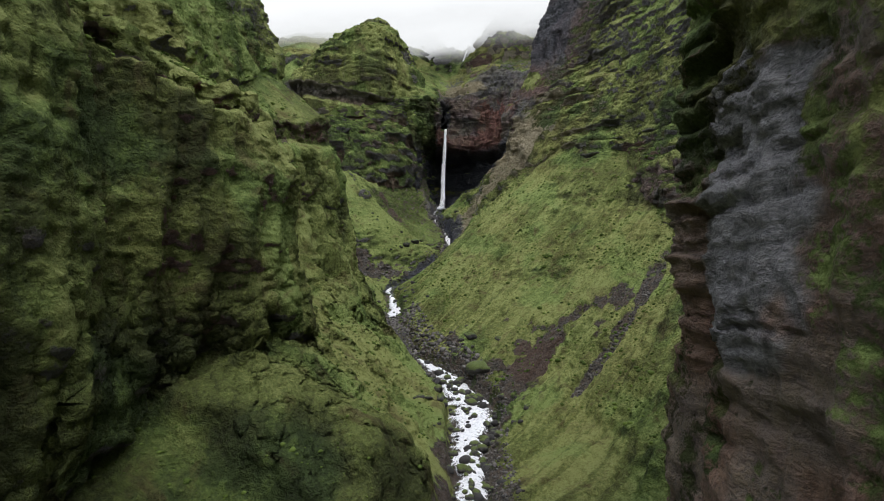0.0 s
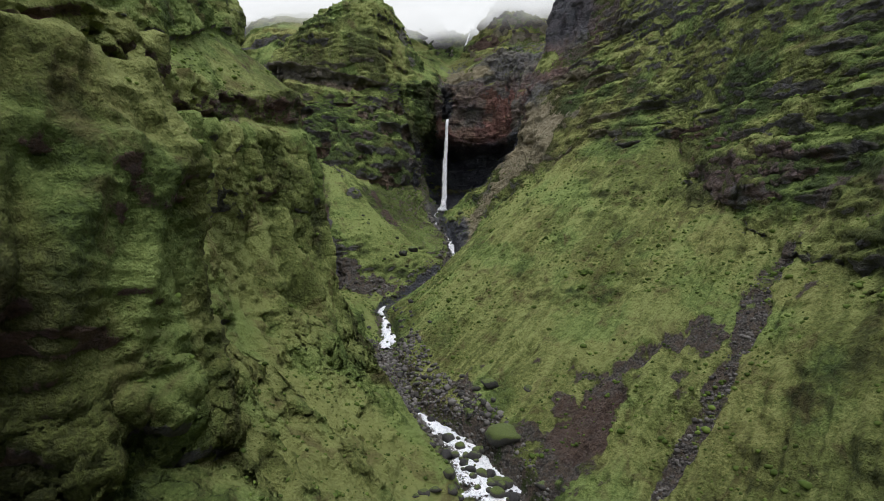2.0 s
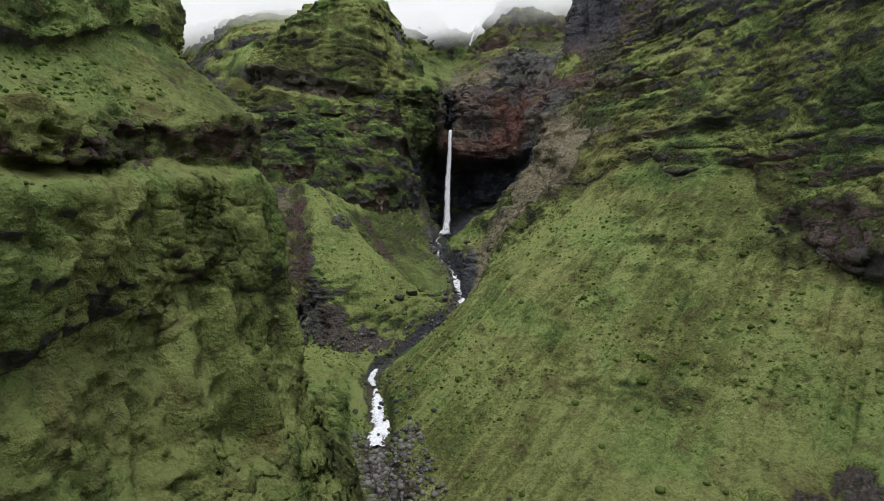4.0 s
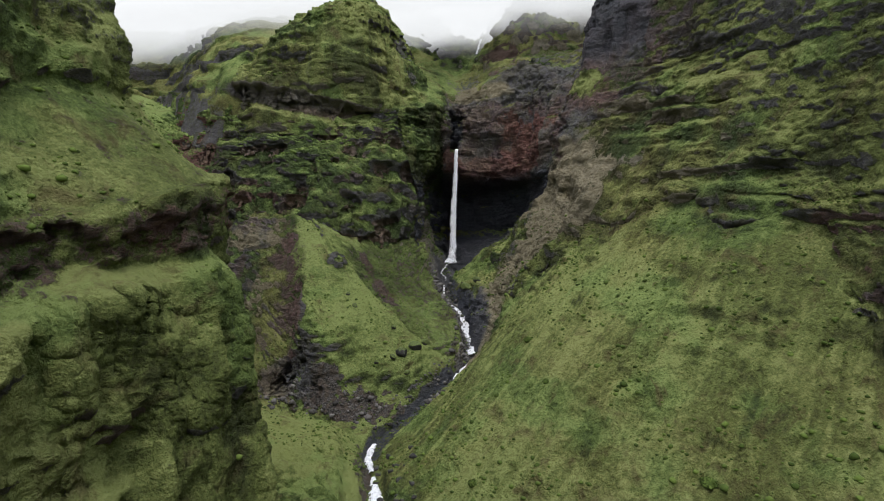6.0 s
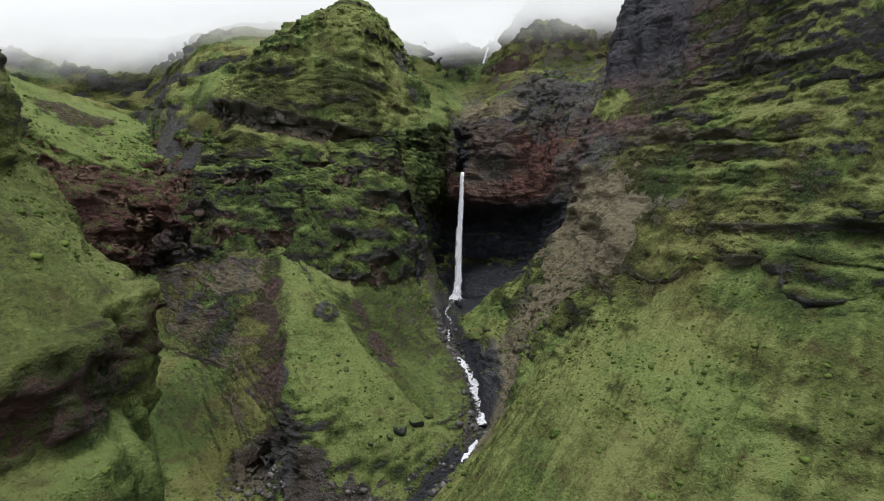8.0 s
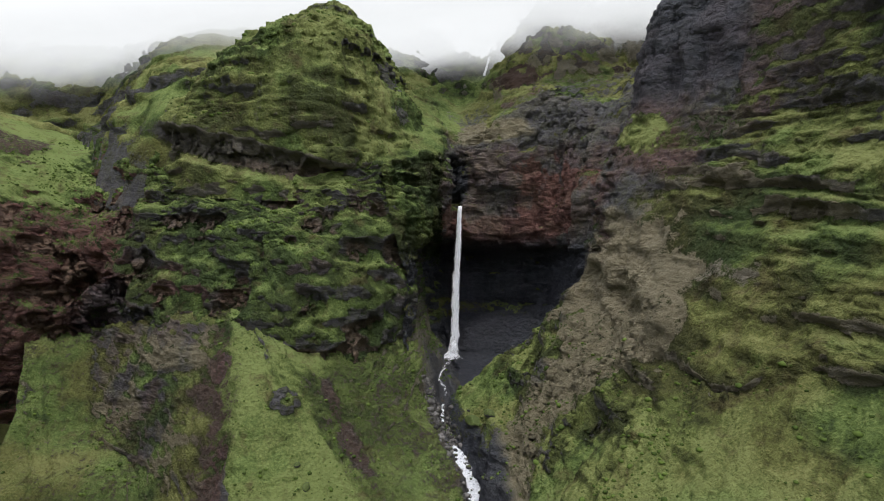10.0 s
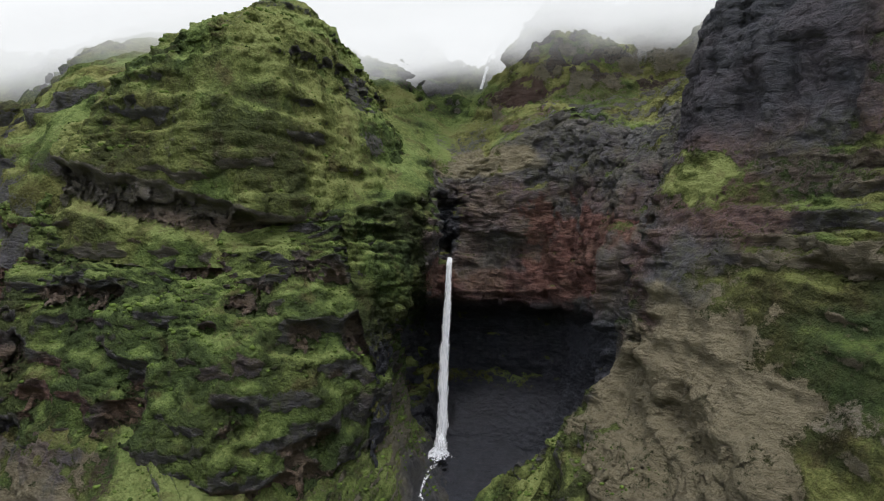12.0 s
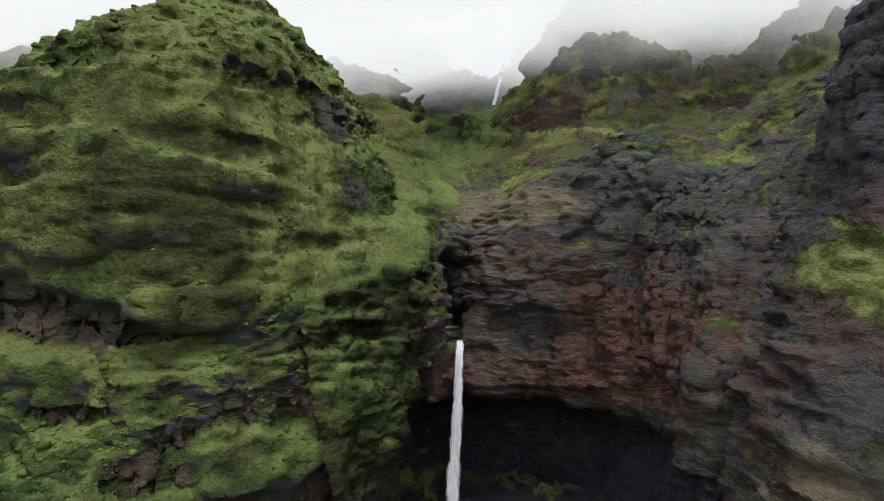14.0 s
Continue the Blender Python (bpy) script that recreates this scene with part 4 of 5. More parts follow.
# the domed hill
dome_lines = [
    [(-25, 575, 205), (-27, 540, 204), (-34, 514, 204), (-48, 490, 202), (-62, 472, 200), (-84, 466, 198), (-106, 467, 198), (-132, 472, 200), (-154, 492, 206), (-166, 530, 212), (-166, 575, 222)],
    [(-25, 575, 226), (-28, 540, 226), (-35, 511, 222), (-49, 488, 216), (-62, 470, 208), (-84, 465, 208), (-106, 466, 210), (-131, 471, 215), (-151, 492, 220), (-161, 530, 226), (-162, 575, 234)],
    [(-26, 575, 238), (-29, 531, 238), (-36, 502, 232), (-51, 482, 220), (-63, 465, 216), (-84, 464, 221), (-108, 467, 227), (-134, 471, 232), (-155, 489, 236), (-164, 528, 240), (-166, 575, 246)],
    [(-34, 575, 258), (-36, 530, 256), (-44, 506, 254), (-56, 486, 250), (-66, 469, 246), (-84, 465, 243), (-107, 470, 242), (-130, 475, 243), (-150, 491, 246), (-158, 528, 252), (-158, 575, 262)],
    [(-42, 575, 274), (-44, 530, 270), (-51, 509, 270), (-60, 490, 271), (-69, 476, 272), (-84, 471, 271), (-104, 472, 266), (-123, 478, 263), (-141, 494, 262), (-148, 528, 268), (-148, 575, 276)],
    [(-46, 575, 288), (-49, 545, 286), (-51, 516, 286), (-57, 498, 288), (-68, 484, 289), (-84, 480, 289), (-100, 482, 286), (-118, 490, 282), (-130, 506, 279), (-136, 532, 280), (-136, 575, 287)],
    [(-58, 575, 299), (-57, 545, 298), (-58, 522, 298), (-62, 508, 299), (-71, 498, 300), (-84, 496, 300), (-94, 499, 299), (-104, 508, 297), (-111, 520, 295), (-113, 535, 296), (-116, 575, 298)],
    [(-66, 575, 299), (-66, 546, 302), (-66, 524, 305), (-68, 513, 307), (-75, 504, 308), (-83, 502, 308), (-90, 505, 307), (-94, 512, 306), (-96, 521, 305), (-97, 536, 303), (-106, 575, 300)],
    [(-80, 575, 300), (-80, 550, 303), (-79, 530, 306), (-79, 520, 309), (-80, 513, 310), (-82, 512, 310), (-84, 513, 310), (-85, 517, 309), (-86, 525, 308), (-87, 540, 305), (-90, 575, 302)],
]


def dome_look(p, n):
    c = coats(p, n, -0.05, -0.4, 53)
    brow = np.interp(p[:, 0], [-160, -131, -106, -84, -60], [238, 230, 225, 219, 214])
    band = smooth01(brow - 14, brow - 9, p[:, 2] + 3 * fbm(p / 12, 2, 57)) * smooth01(brow + 1, brow - 3, p[:, 2] - 4 * fbm(p / 12, 2, 54))
    c["bare"] = np.clip(c["bare"] + 0.8 * band * smooth01(-45, -60, p[:, 0]) + 0.3 * smooth01(298, 302, p[:, 2]), 0, 1)
    c["red"] = np.clip(0.5 * c["red"] * band + 0.4 * blotch(p, (-100, 472, 210), (40, 14, 6), 55), 0, 0.6)
    c["lush_shade"] = np.clip(c["lush_shade"] + 0.5 - 0.5 * smooth01(-0.2, 0.4, fbm(p * np.array([1 / 6, 1 / 6, 1 / 40]), 3, 58)) * smooth01(285, 262, p[:, 2]), -0.4, 1.2)
    streak = smooth01(0.0, 0.45, fbm(p * np.array([1 / 4, 1 / 4, 1 / 30]), 4, 64)) * smooth01(268, 256, p[:, 2]) * smooth01(0.5, 0.2, n[:, 2])
    jut = np.maximum(blotch(p, (-47, 515, 272), (8, 12, 9), 59, 0.7), blotch(p, (-40, 508, 250), (9, 10, 5), 60, 0.7))
    c["bare"] = np.clip(c["bare"] + 0.65 * jut + 0.3 * smooth01(0.0, 0.35, fbm(p / np.array([14, 14, 5]), 3, 61)) * smooth01(262, 278, p[:, 2]) + 0.4 * streak, 0, 1)
    c["tan"] = 0.35 * smooth01(250, 235, p[:, 2])
    c["deep"] = 0.45 + 0.4 * fbm(p * np.array([1 / 12, 1 / 12, 1 / 50]), 2, 56)
    return c


g, cuts = lattice(dome_lines, 0.6, 1.5)
g = weather(g, -1, big=1.8, mid=1.3, fine=0.5, strata=1.7, crag=0.9, even=0.45, flute=1.2, long=1.3, seed=53, bed=7)
p = g.reshape(-1, 3)
brow = np.interp(p[:, 0], [-160, -131, -106, -84, -60], [238, 230, 225, 219, 214])
over = p[:, 2] - brow + 3 * fbm(p / 14, 3, 57)
g = push(g, -1, smooth01(-45, -60, p[:, 0]) * (1.0 * smooth01(-3, 1, over) * smooth01(26, 6, over) - 5.0 * smooth01(-16, -9, over) * smooth01(0, -4, over)) + smooth01(258, 274, p[:, 2]) * (1.9 * crags(p, 7, 4, 62) + 0.9 * fbm(p / 4, 3, 63, ridge=True) - 1.6))
DOME_GRID = g
dome = land("domed_hill", g, -1, LAND, [cuts[0], cuts[3], cuts[6], cuts[8]], ["rock_band", "hill_side", "summit"], dome_look, "domed green hill with dark rock band and small rocky summit", "hill")

# grassy scree between the terraces and the stream
scree_lines = [
    [(-8, 530, 118), (-6, 480, 106), (-4, 452, 93), (4, 426, 78), (4, 410, 73), (-6, 388, 66), (-22, 368, 54), (-36, 350, 48), (-55, 345, 49), (-90, 345, 54), (-120, 360, 62), (-150, 380, 70)],
    [(-14, 530, 125), (-15, 480, 112), (-13, 452, 106), (-9, 426, 94), (-13, 405, 86), (-26, 391, 80), (-46, 375, 62), (-62, 364, 54), (-80, 372, 62), (-108, 382, 70), (-135, 395, 80), (-170, 410, 90)],
    [(-24, 528, 136), (-26, 480, 124), (-32, 450, 112), (-44, 426, 105), (-55, 412, 105), (-66, 402, 100), (-75, 388, 91), (-82, 395, 86), (-102, 412, 98), (-125, 430, 100), (-155, 445, 102), (-190, 450, 110)],
    [(-30, 530, 154), (-38, 486, 142), (-48, 456, 128), (-66, 437, 131), (-78, 437, 138), (-86, 442, 145), (-96, 446, 149), (-107, 449, 152), (-131, 459, 150), (-160, 471, 140), (-186, 486, 136), (-206, 474, 140)],
    [(-40, 540, 165), (-50, 500, 155), (-60, 470, 140), (-76, 455, 142), (-88, 455, 148), (-95, 458, 154), (-105, 460, 158), (-115, 464, 160), (-138, 474, 156), (-166, 486, 148), (-190, 500, 144), (-220, 485, 150)],
]
RED_CUT = [(-104, 446), (-96, 425), (-88, 405), (-84, 392)]


def ravine_side(p):
    """1 in the washed-out ravine west of the cone."""
    edge = np.interp(p[:, 1], [355, 372, 392, 405, 425, 446, 470], [-70, -78, -84, -88, -96, -104, -112]) + 7 * fbm(p / 13, 4, 76)
    return smooth01(edge + 1, edge - 4, p[:, 0])


def gorge_side(p):
    """1 on the steep bank between the cone's crest and the gorge."""
    edge = np.interp(p[:, 1], [385, 395, 410, 428, 440, 460], [-12, -22, -46, -68, -66, -58]) + 3 * fbm(p / 9, 3, 77)
    return smooth01(edge - 1, edge + 5, p[:, 0]) * smooth01(392, 400, p[:, 1])


def scree_look(p, n):
    c = coats(p, n, 0.50, 0.2, 63)
    ravine, bank = ravine_side(p), gorge_side(p)
    cut = strip(p, RED_CUT, (5.0, 6, 4, 2), 65, 1.2, 0.8)
    cut2 = strip(p, [(-60, 437), (-48, 428), (-40, 418)], (2.5, 3.5, 1.5), 66, 0.9, 0.7)
    patches = smooth01(-0.25, 0.3, fbm(p / 13, 3, 67))
    hollow = blotch(p, (-86, 377, 76), (15, 11, 15), 68, 0.4)
    scar = blotch(p, (-66, 373, 70), (8, 8, 17), 78, 0.5)
    stony = 0.8 * blotch(p, (-48, 369, 60), (16, 9, 8), 79, 0.7)
    gorge = smooth01(6 + 6 * smooth01(395, 440, p[:, 1]), 3, from_bed(p) + 4 * fbm(p / 7, 3, 69))
    c["earth"] = np.clip(0.45 * cut + 0.6 * cut2 + 0.38 * ravine * patches + 0.45 * bank * patches + 0.4 * hollow + 0.9 * scar + stony, 0, 1)
    c["bare"] = np.clip(c["bare"] + 0.5 * hollow + 0.35 * bank + 0.8 * gorge + 0.25 * ravine, 0, 1)
    # gorge and hollow darkened in colour to stand for shade
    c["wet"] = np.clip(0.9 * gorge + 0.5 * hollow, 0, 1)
    c["red"] = np.clip(0.6 * cut + 0.7 * cut2 + 0.25 * ravine * patches, 0, 0.9)
    c["tan"] = np.clip(0.9 * ravine * smooth01(-0.25, 0.3, fbm(p / 12, 3, 71)) + 0.5 * bank, 0, 1)
    c["deep"] = 0.75 * (1 - ravine)
    c["lush_shade"] = np.clip(c["lush_shade"] + 0.45 - 0.6 * ravine - 0.6 * bank, -0.5, 1.2)
    return c


g, cuts = lattice(scree_lines, 0.7, 1.5)
g = weather(g, -1, big=1.4, mid=1.0, strata=0.9, seed=63, bed=8, rill=(0.66, -0.75))
p = g.reshape(-1, 3)
g = push(g, -1, -8.0 * blotch(p, (-88, 378, 78), (12, 10, 12), 72, 0.35) + 2.0 * blotch(p, (-72, 424, 120), (5, 5, 5), 73, 0.3) - 3.0 * blotch(p, (-72, 372, 66), (6, 7, 9), 74, 0.4))
g[..., 2] -= (4.5 * ravine_side(p) * smooth01(465, 445, p[:, 1]) + 3.0 * gorge_side(p) * smooth01(470, 450, p[:, 1])).reshape(g.shape[:2])
carve(g)
SCREE_GRID = g
scree = land("scree_cone", g, -1, LAND, [cuts[0], cuts[1], cuts[4]], ["gorge_bank", "grass_slope"], scree_look, "bright green grassy scree cone with red earth cuts", "slope")

# far hills behind the fall, rising into the cloud: a smooth sheet over a few heights
SPOTS = [(25, 552, 272), (22, 566, 296), (14, 572, 290), (32, 562, 292), (52, 559, 281), (62, 563, 288), (42, 582, 323), (53, 600, 347), (56, 616, 378), (91, 608, 362), (105, 580, 298), (86, 545, 286), (-11, 600, 292), (8, 616, 308), (20, 638, 346), (-26, 620, 328),
         (-46, 590, 306), (-40, 560, 268), (-60, 622, 342), (-81, 600, 320), (-60, 655, 410), (-150, 600, 340), (-162, 506, 261), (-190, 521, 262), (-204, 578, 312), (-178, 548, 296), (-152, 530, 282), (-189, 612, 344), (-120, 640, 395), (-250, 558, 238), (-229, 532, 230), (-276, 612, 326), (-337, 602, 312), (-400, 560, 276),
         (157, 622, 415), (120, 560, 300), (300, 560, 360), (60, 650, 430), (20, 670, 430), (0, 720, 500), (-200, 720, 470), (220, 720, 500), (-330, 680, 420)]


def hill_height(x, y):
    s = np.array(SPOTS, float)

    def kernel(r2):
        return r2 * np.log(r2 + 1e-6) * 0.5

    d = ((s[:, None, :2] - s[None, :, :2]) ** 2).sum(2) / 1e4
    a = np.block([[kernel(d) + np.eye(len(s)) * 0.02, np.c_[np.ones(len(s)), s[:, :2] / 100]], [np.r_[[np.ones(len(s))], s[:, :2].T / 100], np.zeros((3, 3))]])
    w = np.linalg.solve(a, np.r_[s[:, 2], 0, 0, 0])
    q = np.stack([x.ravel(), y.ravel()], 1)
    out = np.c_[np.ones(len(q)), q / 100] @ w[-3:]
    for k in range(len(s)):
        out += w[k] * kernel(((q - s[k, :2]) ** 2).sum(1) / 1e4)
    return out.reshape(x.shape)


xs, ys = np.meshgrid(np.concatenate([np.arange(-460, -150, 2.0), np.arange(-150, 160, 1.1), np.arange(160, 330, 3.0)]), np.concatenate([np.arange(478, 650, 1.1), np.arange(650, 780, 4.0)]))
# the hills meet the back edge of the cliffs before them
RIM = [(-460, 545, 270), (-290, 540, 256), (-240, 560, 246), (-196, 514, 237), (-165, 496, 231), (-131, 504, 216), (-75, 512, 250), (-62, 520, 260), (-52, 540, 270), (-40, 560, 280), (-26, 585, 291), (-10, 600, 299),
       (-2, 590, 295), (10, 572, 283), (30, 560, 283), (48, 552, 279), (66, 550, 283), (90, 541, 286), (112, 515, 291), (330, 515, 350)]
rx, ry, rz = np.array(RIM, float).T
edge, rim_z = np.interp(xs, rx, ry), np.interp(xs, rx, rz)
ys = np.maximum(ys, edge - 14)
z = hill_height(xs, ys)
z = z + (rim_z - z) * np.exp(-np.clip(ys - edge, 0, None) / 8) - 40 * smooth01(edge - 1, edge - 14, ys)
g = np.stack([xs, ys, z], -1)
g = weather(g, 1, big=2.8, mid=2.4, fine=1.0, strata=2.8, crag=0.6, even=0.9, flute=0.6, seed=73, bed=8, steep_from=0.92)


def far_look(p, n):
    c = coats(p, n, 0.5, 0.15, 73)
    knob = blotch(p, (26, 568, 294), (17, 16, 12), 74, 0.9)
    c["earth"] = np.clip(0.9 * knob + 1.0 * blotch(p, (58, 592, 322), (32, 32, 26), 75, 1.3) * smooth01(-0.25, 0.35, fbm(p / 7, 4, 80)) + 0.7 * blotch(p, (104, 580, 300), (16, 14, 9), 76) + 0.5 * blotch(p, (-40, 605, 305), (16, 16, 8), 78), 0, 1)
    c["red"] = np.clip(knob + 0.3 * c["red"] + 0.5 * blotch(p, (104, 580, 300), (16, 14, 9), 76), 0, 1)
    c["lush_shade"] = np.clip(c["lush_shade"] + 0.35 - 0.5 * smooth01(0, 30, p[:, 0]), -0.3, 1.3)
    c["tan"] = 0.6 * smooth01(-5, 15, p[:, 0])
    c["bare"] = np.clip(c["bare"] + 0.4 * smooth01(5, 25, p[:, 0]) * smooth01(-0.2, 0.3, fbm(p / 15, 3, 79)), 0, 1)
    return c


far = land("hills_far", g, 1, LAND, [0, g.shape[0] - 1], ["hill_slope"], far_look, "green hills rising into low cloud", "hills")


# the country round the canyon, out to the horizon
def far_steps(a, b, reach_out):
    return np.concatenate([a - reach_out * np.linspace(1, 0, 14) ** 2, np.linspace(a, b, 40)[1:-1], b + reach_out * np.linspace(0, 1, 14) ** 2])


xs, ys = np.meshgrid(far_steps(-330, 330, 4000), far_steps(-300, 800, 4000))
west_rim = np.interp(ys, [290, 350], [-172, -350])
outside = np.maximum(np.maximum(smooth01(west_rim, west_rim - 32, xs), smooth01(186, 222, xs)) * smooth01(-60, 20, ys), smooth01(760, 800, ys))
z = -45 + outside * (277 + np.where(xs > 0, np.interp(ys, [90, 360, 475], [-15, 45, 80]), np.interp(ys, [-40, 200, 300, 480, 560], [-5, -18, 0, 10, -10])))
z = z + 25 * fbm(np.stack([xs, ys, 0 * xs], -1).reshape(-1, 3) / 400, 3, 83).reshape(xs.shape) * smooth01(330, 700, np.maximum(np.abs(xs), np.abs(ys - 250) * 0.6))
g = np.stack([xs, ys, z], -1)
land("ground", g, 1, LAND, [0, g.shape[0] - 1], ["open_moor"], lambda p, n: coats(p, n, 0.5, 0.2, 85), "open green moor round the canyon", "ground")


# ---- water ----
def reach(name, start, end, widths, lift=0.9, across=19, seed=0, parent=None, torn=0.0):
    """Water along the bed between two stations up the valley."""
    c = BED_CURVE[(BED_CURVE[:, 1] >= start) & (BED_CURVE[:, 1] <= end)]
    along = np.concatenate([[0], np.cumsum(np.linalg.norm(np.diff(c, axis=0), axis=1))])
    s = np.arange(0, along[-1], 0.5)
    c = np.stack([np.interp(s, along, c[:, k]) for k in range(3)], 1)
    d = np.gradient(c, axis=0)
    side = np.stack([d[:, 1], -d[:, 0], np.zeros(len(d))], 1)
    side /= np.linalg.norm(side, axis=1, keepdims=True) + 1e-9
    w = np.interp(np.linspace(0, 1, len(c)), np.linspace(0, 1, len(widths)), widths)[:, None]
    sway = 0.25 * w * fbm(c / 6, 2, seed + 9)[:, None] + 1.6 * fbm(c / 7, 2, seed + 4)[:, None]
    w = 1.25 * w * (1 + 0.7 * fbm(c / 3, 3, seed))[:, None]
    ks = np.linspace(-0.5, 0.5, across)
    g = np.stack([c + side * (w * k + sway) + np.array([0, 0, lift - 1.6 * abs(k * 2) ** 3]) for k in ks], 0)
    g[..., 2] += 0.6 * fbm(g.reshape(-1, 3) / 1.5, 3, seed + 3).reshape(g.shape[:2])
    return sheet(name, g, WATER, -1, parent, {"edge": np.repeat(np.abs(2 * ks)[:, None] ** 2, len(c), 1) + torn})


stream = tagged(new("stream"), "foaming white mountain stream tumbling over dark boulders", "stream", kind="structure")
reach("rapids", 60, 250, water_width(np.linspace(60, 250, 40)), 0.4, seed=81, parent=stream)
reach("cascade", 296, 335, [5, 8, 6, 4, 3], 0.5, seed=83, parent=stream)
reach("cascade", 338, 358, [3, 3, 2], 0.5, seed=84, parent=stream)
reach("cascade", 388, 402, [2, 2.5, 2], 0.5, seed=85, parent=stream)
reach("cascade", 411, 455, [4, 8, 8, 9, 12, 4], 1.2, seed=86, parent=stream, torn=0.1)
reach("cascade", 466, 478, [1.5, 5, 1.5], 1.2, seed=88, parent=stream, torn=0.4)
reach("cascade", 483, 522, [1.5, 3, 1.8, 3, 4, 8], 1.2, seed=87, parent=stream, torn=0.5)


def foam(name, x, y, radius, parent, seed):
    """Churned foam round the foot of a fall, highest in the middle."""
    r, a = np.meshgrid(np.linspace(0, 1, 14), np.linspace(0, 2 * math.pi, 41), indexing="ij")
    rough = fbm(np.stack([3 * r * np.cos(a), 3 * r * np.sin(a), 0 * r], -1).reshape(-1, 3), 3, seed).reshape(r.shape)
    g = np.stack([x + radius * r * np.cos(a), y + 0.8 * radius * r * np.sin(a), np.interp(y, BED_CURVE[:, 1], BED_CURVE[:, 2]) + 0.2 + 4.2 * (1 - r) ** 2 + 2.4 * rough * (1 - r) - 2.0 * r * r], -1)
    return sheet(name, g, WATER, -1, parent, {"edge": r ** 2})


def falling(name, path, widths, parent, seed=0, across=15, thin=0.0):
    """A column of falling water, bowed outward, thin and torn at its edges."""
    c = spline(path)
    w = np.interp(np.arange(len(c)) / 24.0, np.arange(len(widths)), widths)
    ks = np.linspace(-1, 1, across)
    g = np.stack([c + np.stack([k * w / 2 * (1 + 0.35 * fbm(c / 5, 3, seed)) + 0.12 * w * fbm(c / 9, 2, seed + 2), -0.35 * w * np.sqrt(1 - 0.98 * k * k), 0 * w], 1) for k in ks], 0)
    g[..., 1] += 0.25 * fbm(g.reshape(-1, 3) * np.array([1, 1, 0.15]), 3, seed + 5).reshape(g.shape[:2])
    return sheet(name, g, FALL, 1, parent, {"edge": np.abs(ks)[:, None] ** 2 + thin * (0.35 + np.abs(np.linspace(-1, 1, len(c))) ** 2)[None, :]})


fall = tagged(new("waterfall"), "tall thin white waterfall plunging into a dark hollow", "waterfall")
falling("plunge", [(-8.2, 529, 204.8), (-8.3, 525, 204.0), (-8.5, 522.6, 200.5), (-8.9, 521.6, 185), (-9.3, 521.4, 160), (-9.7, 521.2, 140), (-10, 521, 124)], [1.6, 2.6, 2.9, 3.5, 4.2, 5.0, 6.8], fall, 5)
falling("spray", [(-9.8, 520.6, 135), (-10, 520.2, 131), (-10.2, 519.6, 127), (-10.4, 519, 121)], [4.5, 7.0, 10, 13], fall, 9, thin=1.2)
# ---- stones in and beside the stream ----
bpy.context.view_layer.update()
GROUND = bpy.context.evaluated_depsgraph_get()


def drop(x, y, top=400.0):
    hit, place, normal, _, ob, _ = scene.ray_cast(GROUND, Vector((x, y, top)), Vector((0, 0, -1)))
    return (place, normal) if hit else (None, None)


foam("splash", -11, 518.5, 7.5, fall, 8)
upper = tagged(new("waterfall"), "small distant waterfall falling below the cloud", "waterfall")
for name, near, far_end, wide in (("upper_drop", 626, 636, 1.7), ("lower_drop", 613, 624, 2.2)):
    down = [(18 - (636 - y) * 0.4, y) for y in np.linspace(far_end, near, 6)]
    falling(name, [tuple(drop(x, y)[0] + Vector((0, -0.8, 1.3))) for x, y in down], [wide] * 6, upper, 15)


def stone_mesh(seed, mat, level=2):
    bm = bmesh.new()
    bmesh.ops.create_icosphere(bm, subdivisions=level, radius=1.0)
    v = np.array([w.co[:] for w in bm.verts])
    r = 1 + 0.30 * fbm(v * 0.9 + seed * 7, 2, seed) + 0.10 * fbm(v * 2.6 + seed, 2, seed + 3)
    v = v * r[:, None] * np.array([1.15, 0.95, 0.72])
    # flat broken sides
    for k in range(11):
        d = np.array(Vector((random.uniform(-1, 1), random.uniform(-1, 1), random.uniform(-0.6, 1))).normalized())
        over = np.clip(v @ d - random.uniform(0.62, 0.85), 0, None)
        v = v - 0.97 * over[:, None] * d
    for w, co in zip(bm.verts, v):
        w.co = co
    for f in bm.faces:
        f.smooth = True
    me = bpy.data.meshes.new("boulder")
    bm.to_mesh(me)
    bm.free()
    me.materials.append(mat)
    return me


STONES = [stone_mesh(s, STONE) for s in range(8)]
MOSSY_STONES = [stone_mesh(s, MOSSY, 3) for s in range(8, 12)]


def boulder(x, y, size, z=None, label="dark wet boulder beside the white stream", group="stream boulders"):
    place, normal = drop(x, y)
    if place is None:
        return
    ob = new("boulder", random.choice(MOSSY_STONES if "mossy" in label else STONES))
    s = size * random.uniform(0.85, 1.15)
    ob.scale = (s, s * random.uniform(0.8, 1.1), s * random.uniform(0.75, 1.05))
    ob.rotation_euler = (random.uniform(-0.25, 0.25), random.uniform(-0.25, 0.25), random.uniform(0, 6.3))
    ob.location = (x, y, place.z + 0.18 * s)
    tagged(ob, label, "boulder", group)


boulder(12.5, 221, 6.2, label="large mossy boulder on the gravel bank")
boulder(10, 243, 3.0, label="mossy boulder on the gravel bank")
boulder(22, 236, 1.6, label="brown boulder below the bare earth")
boulder(-2.5, 452, 3.5, label="round mossy boulder beside the cascade")
boulder(4, 447, 2.6, label="round mossy boulder beside the cascade")
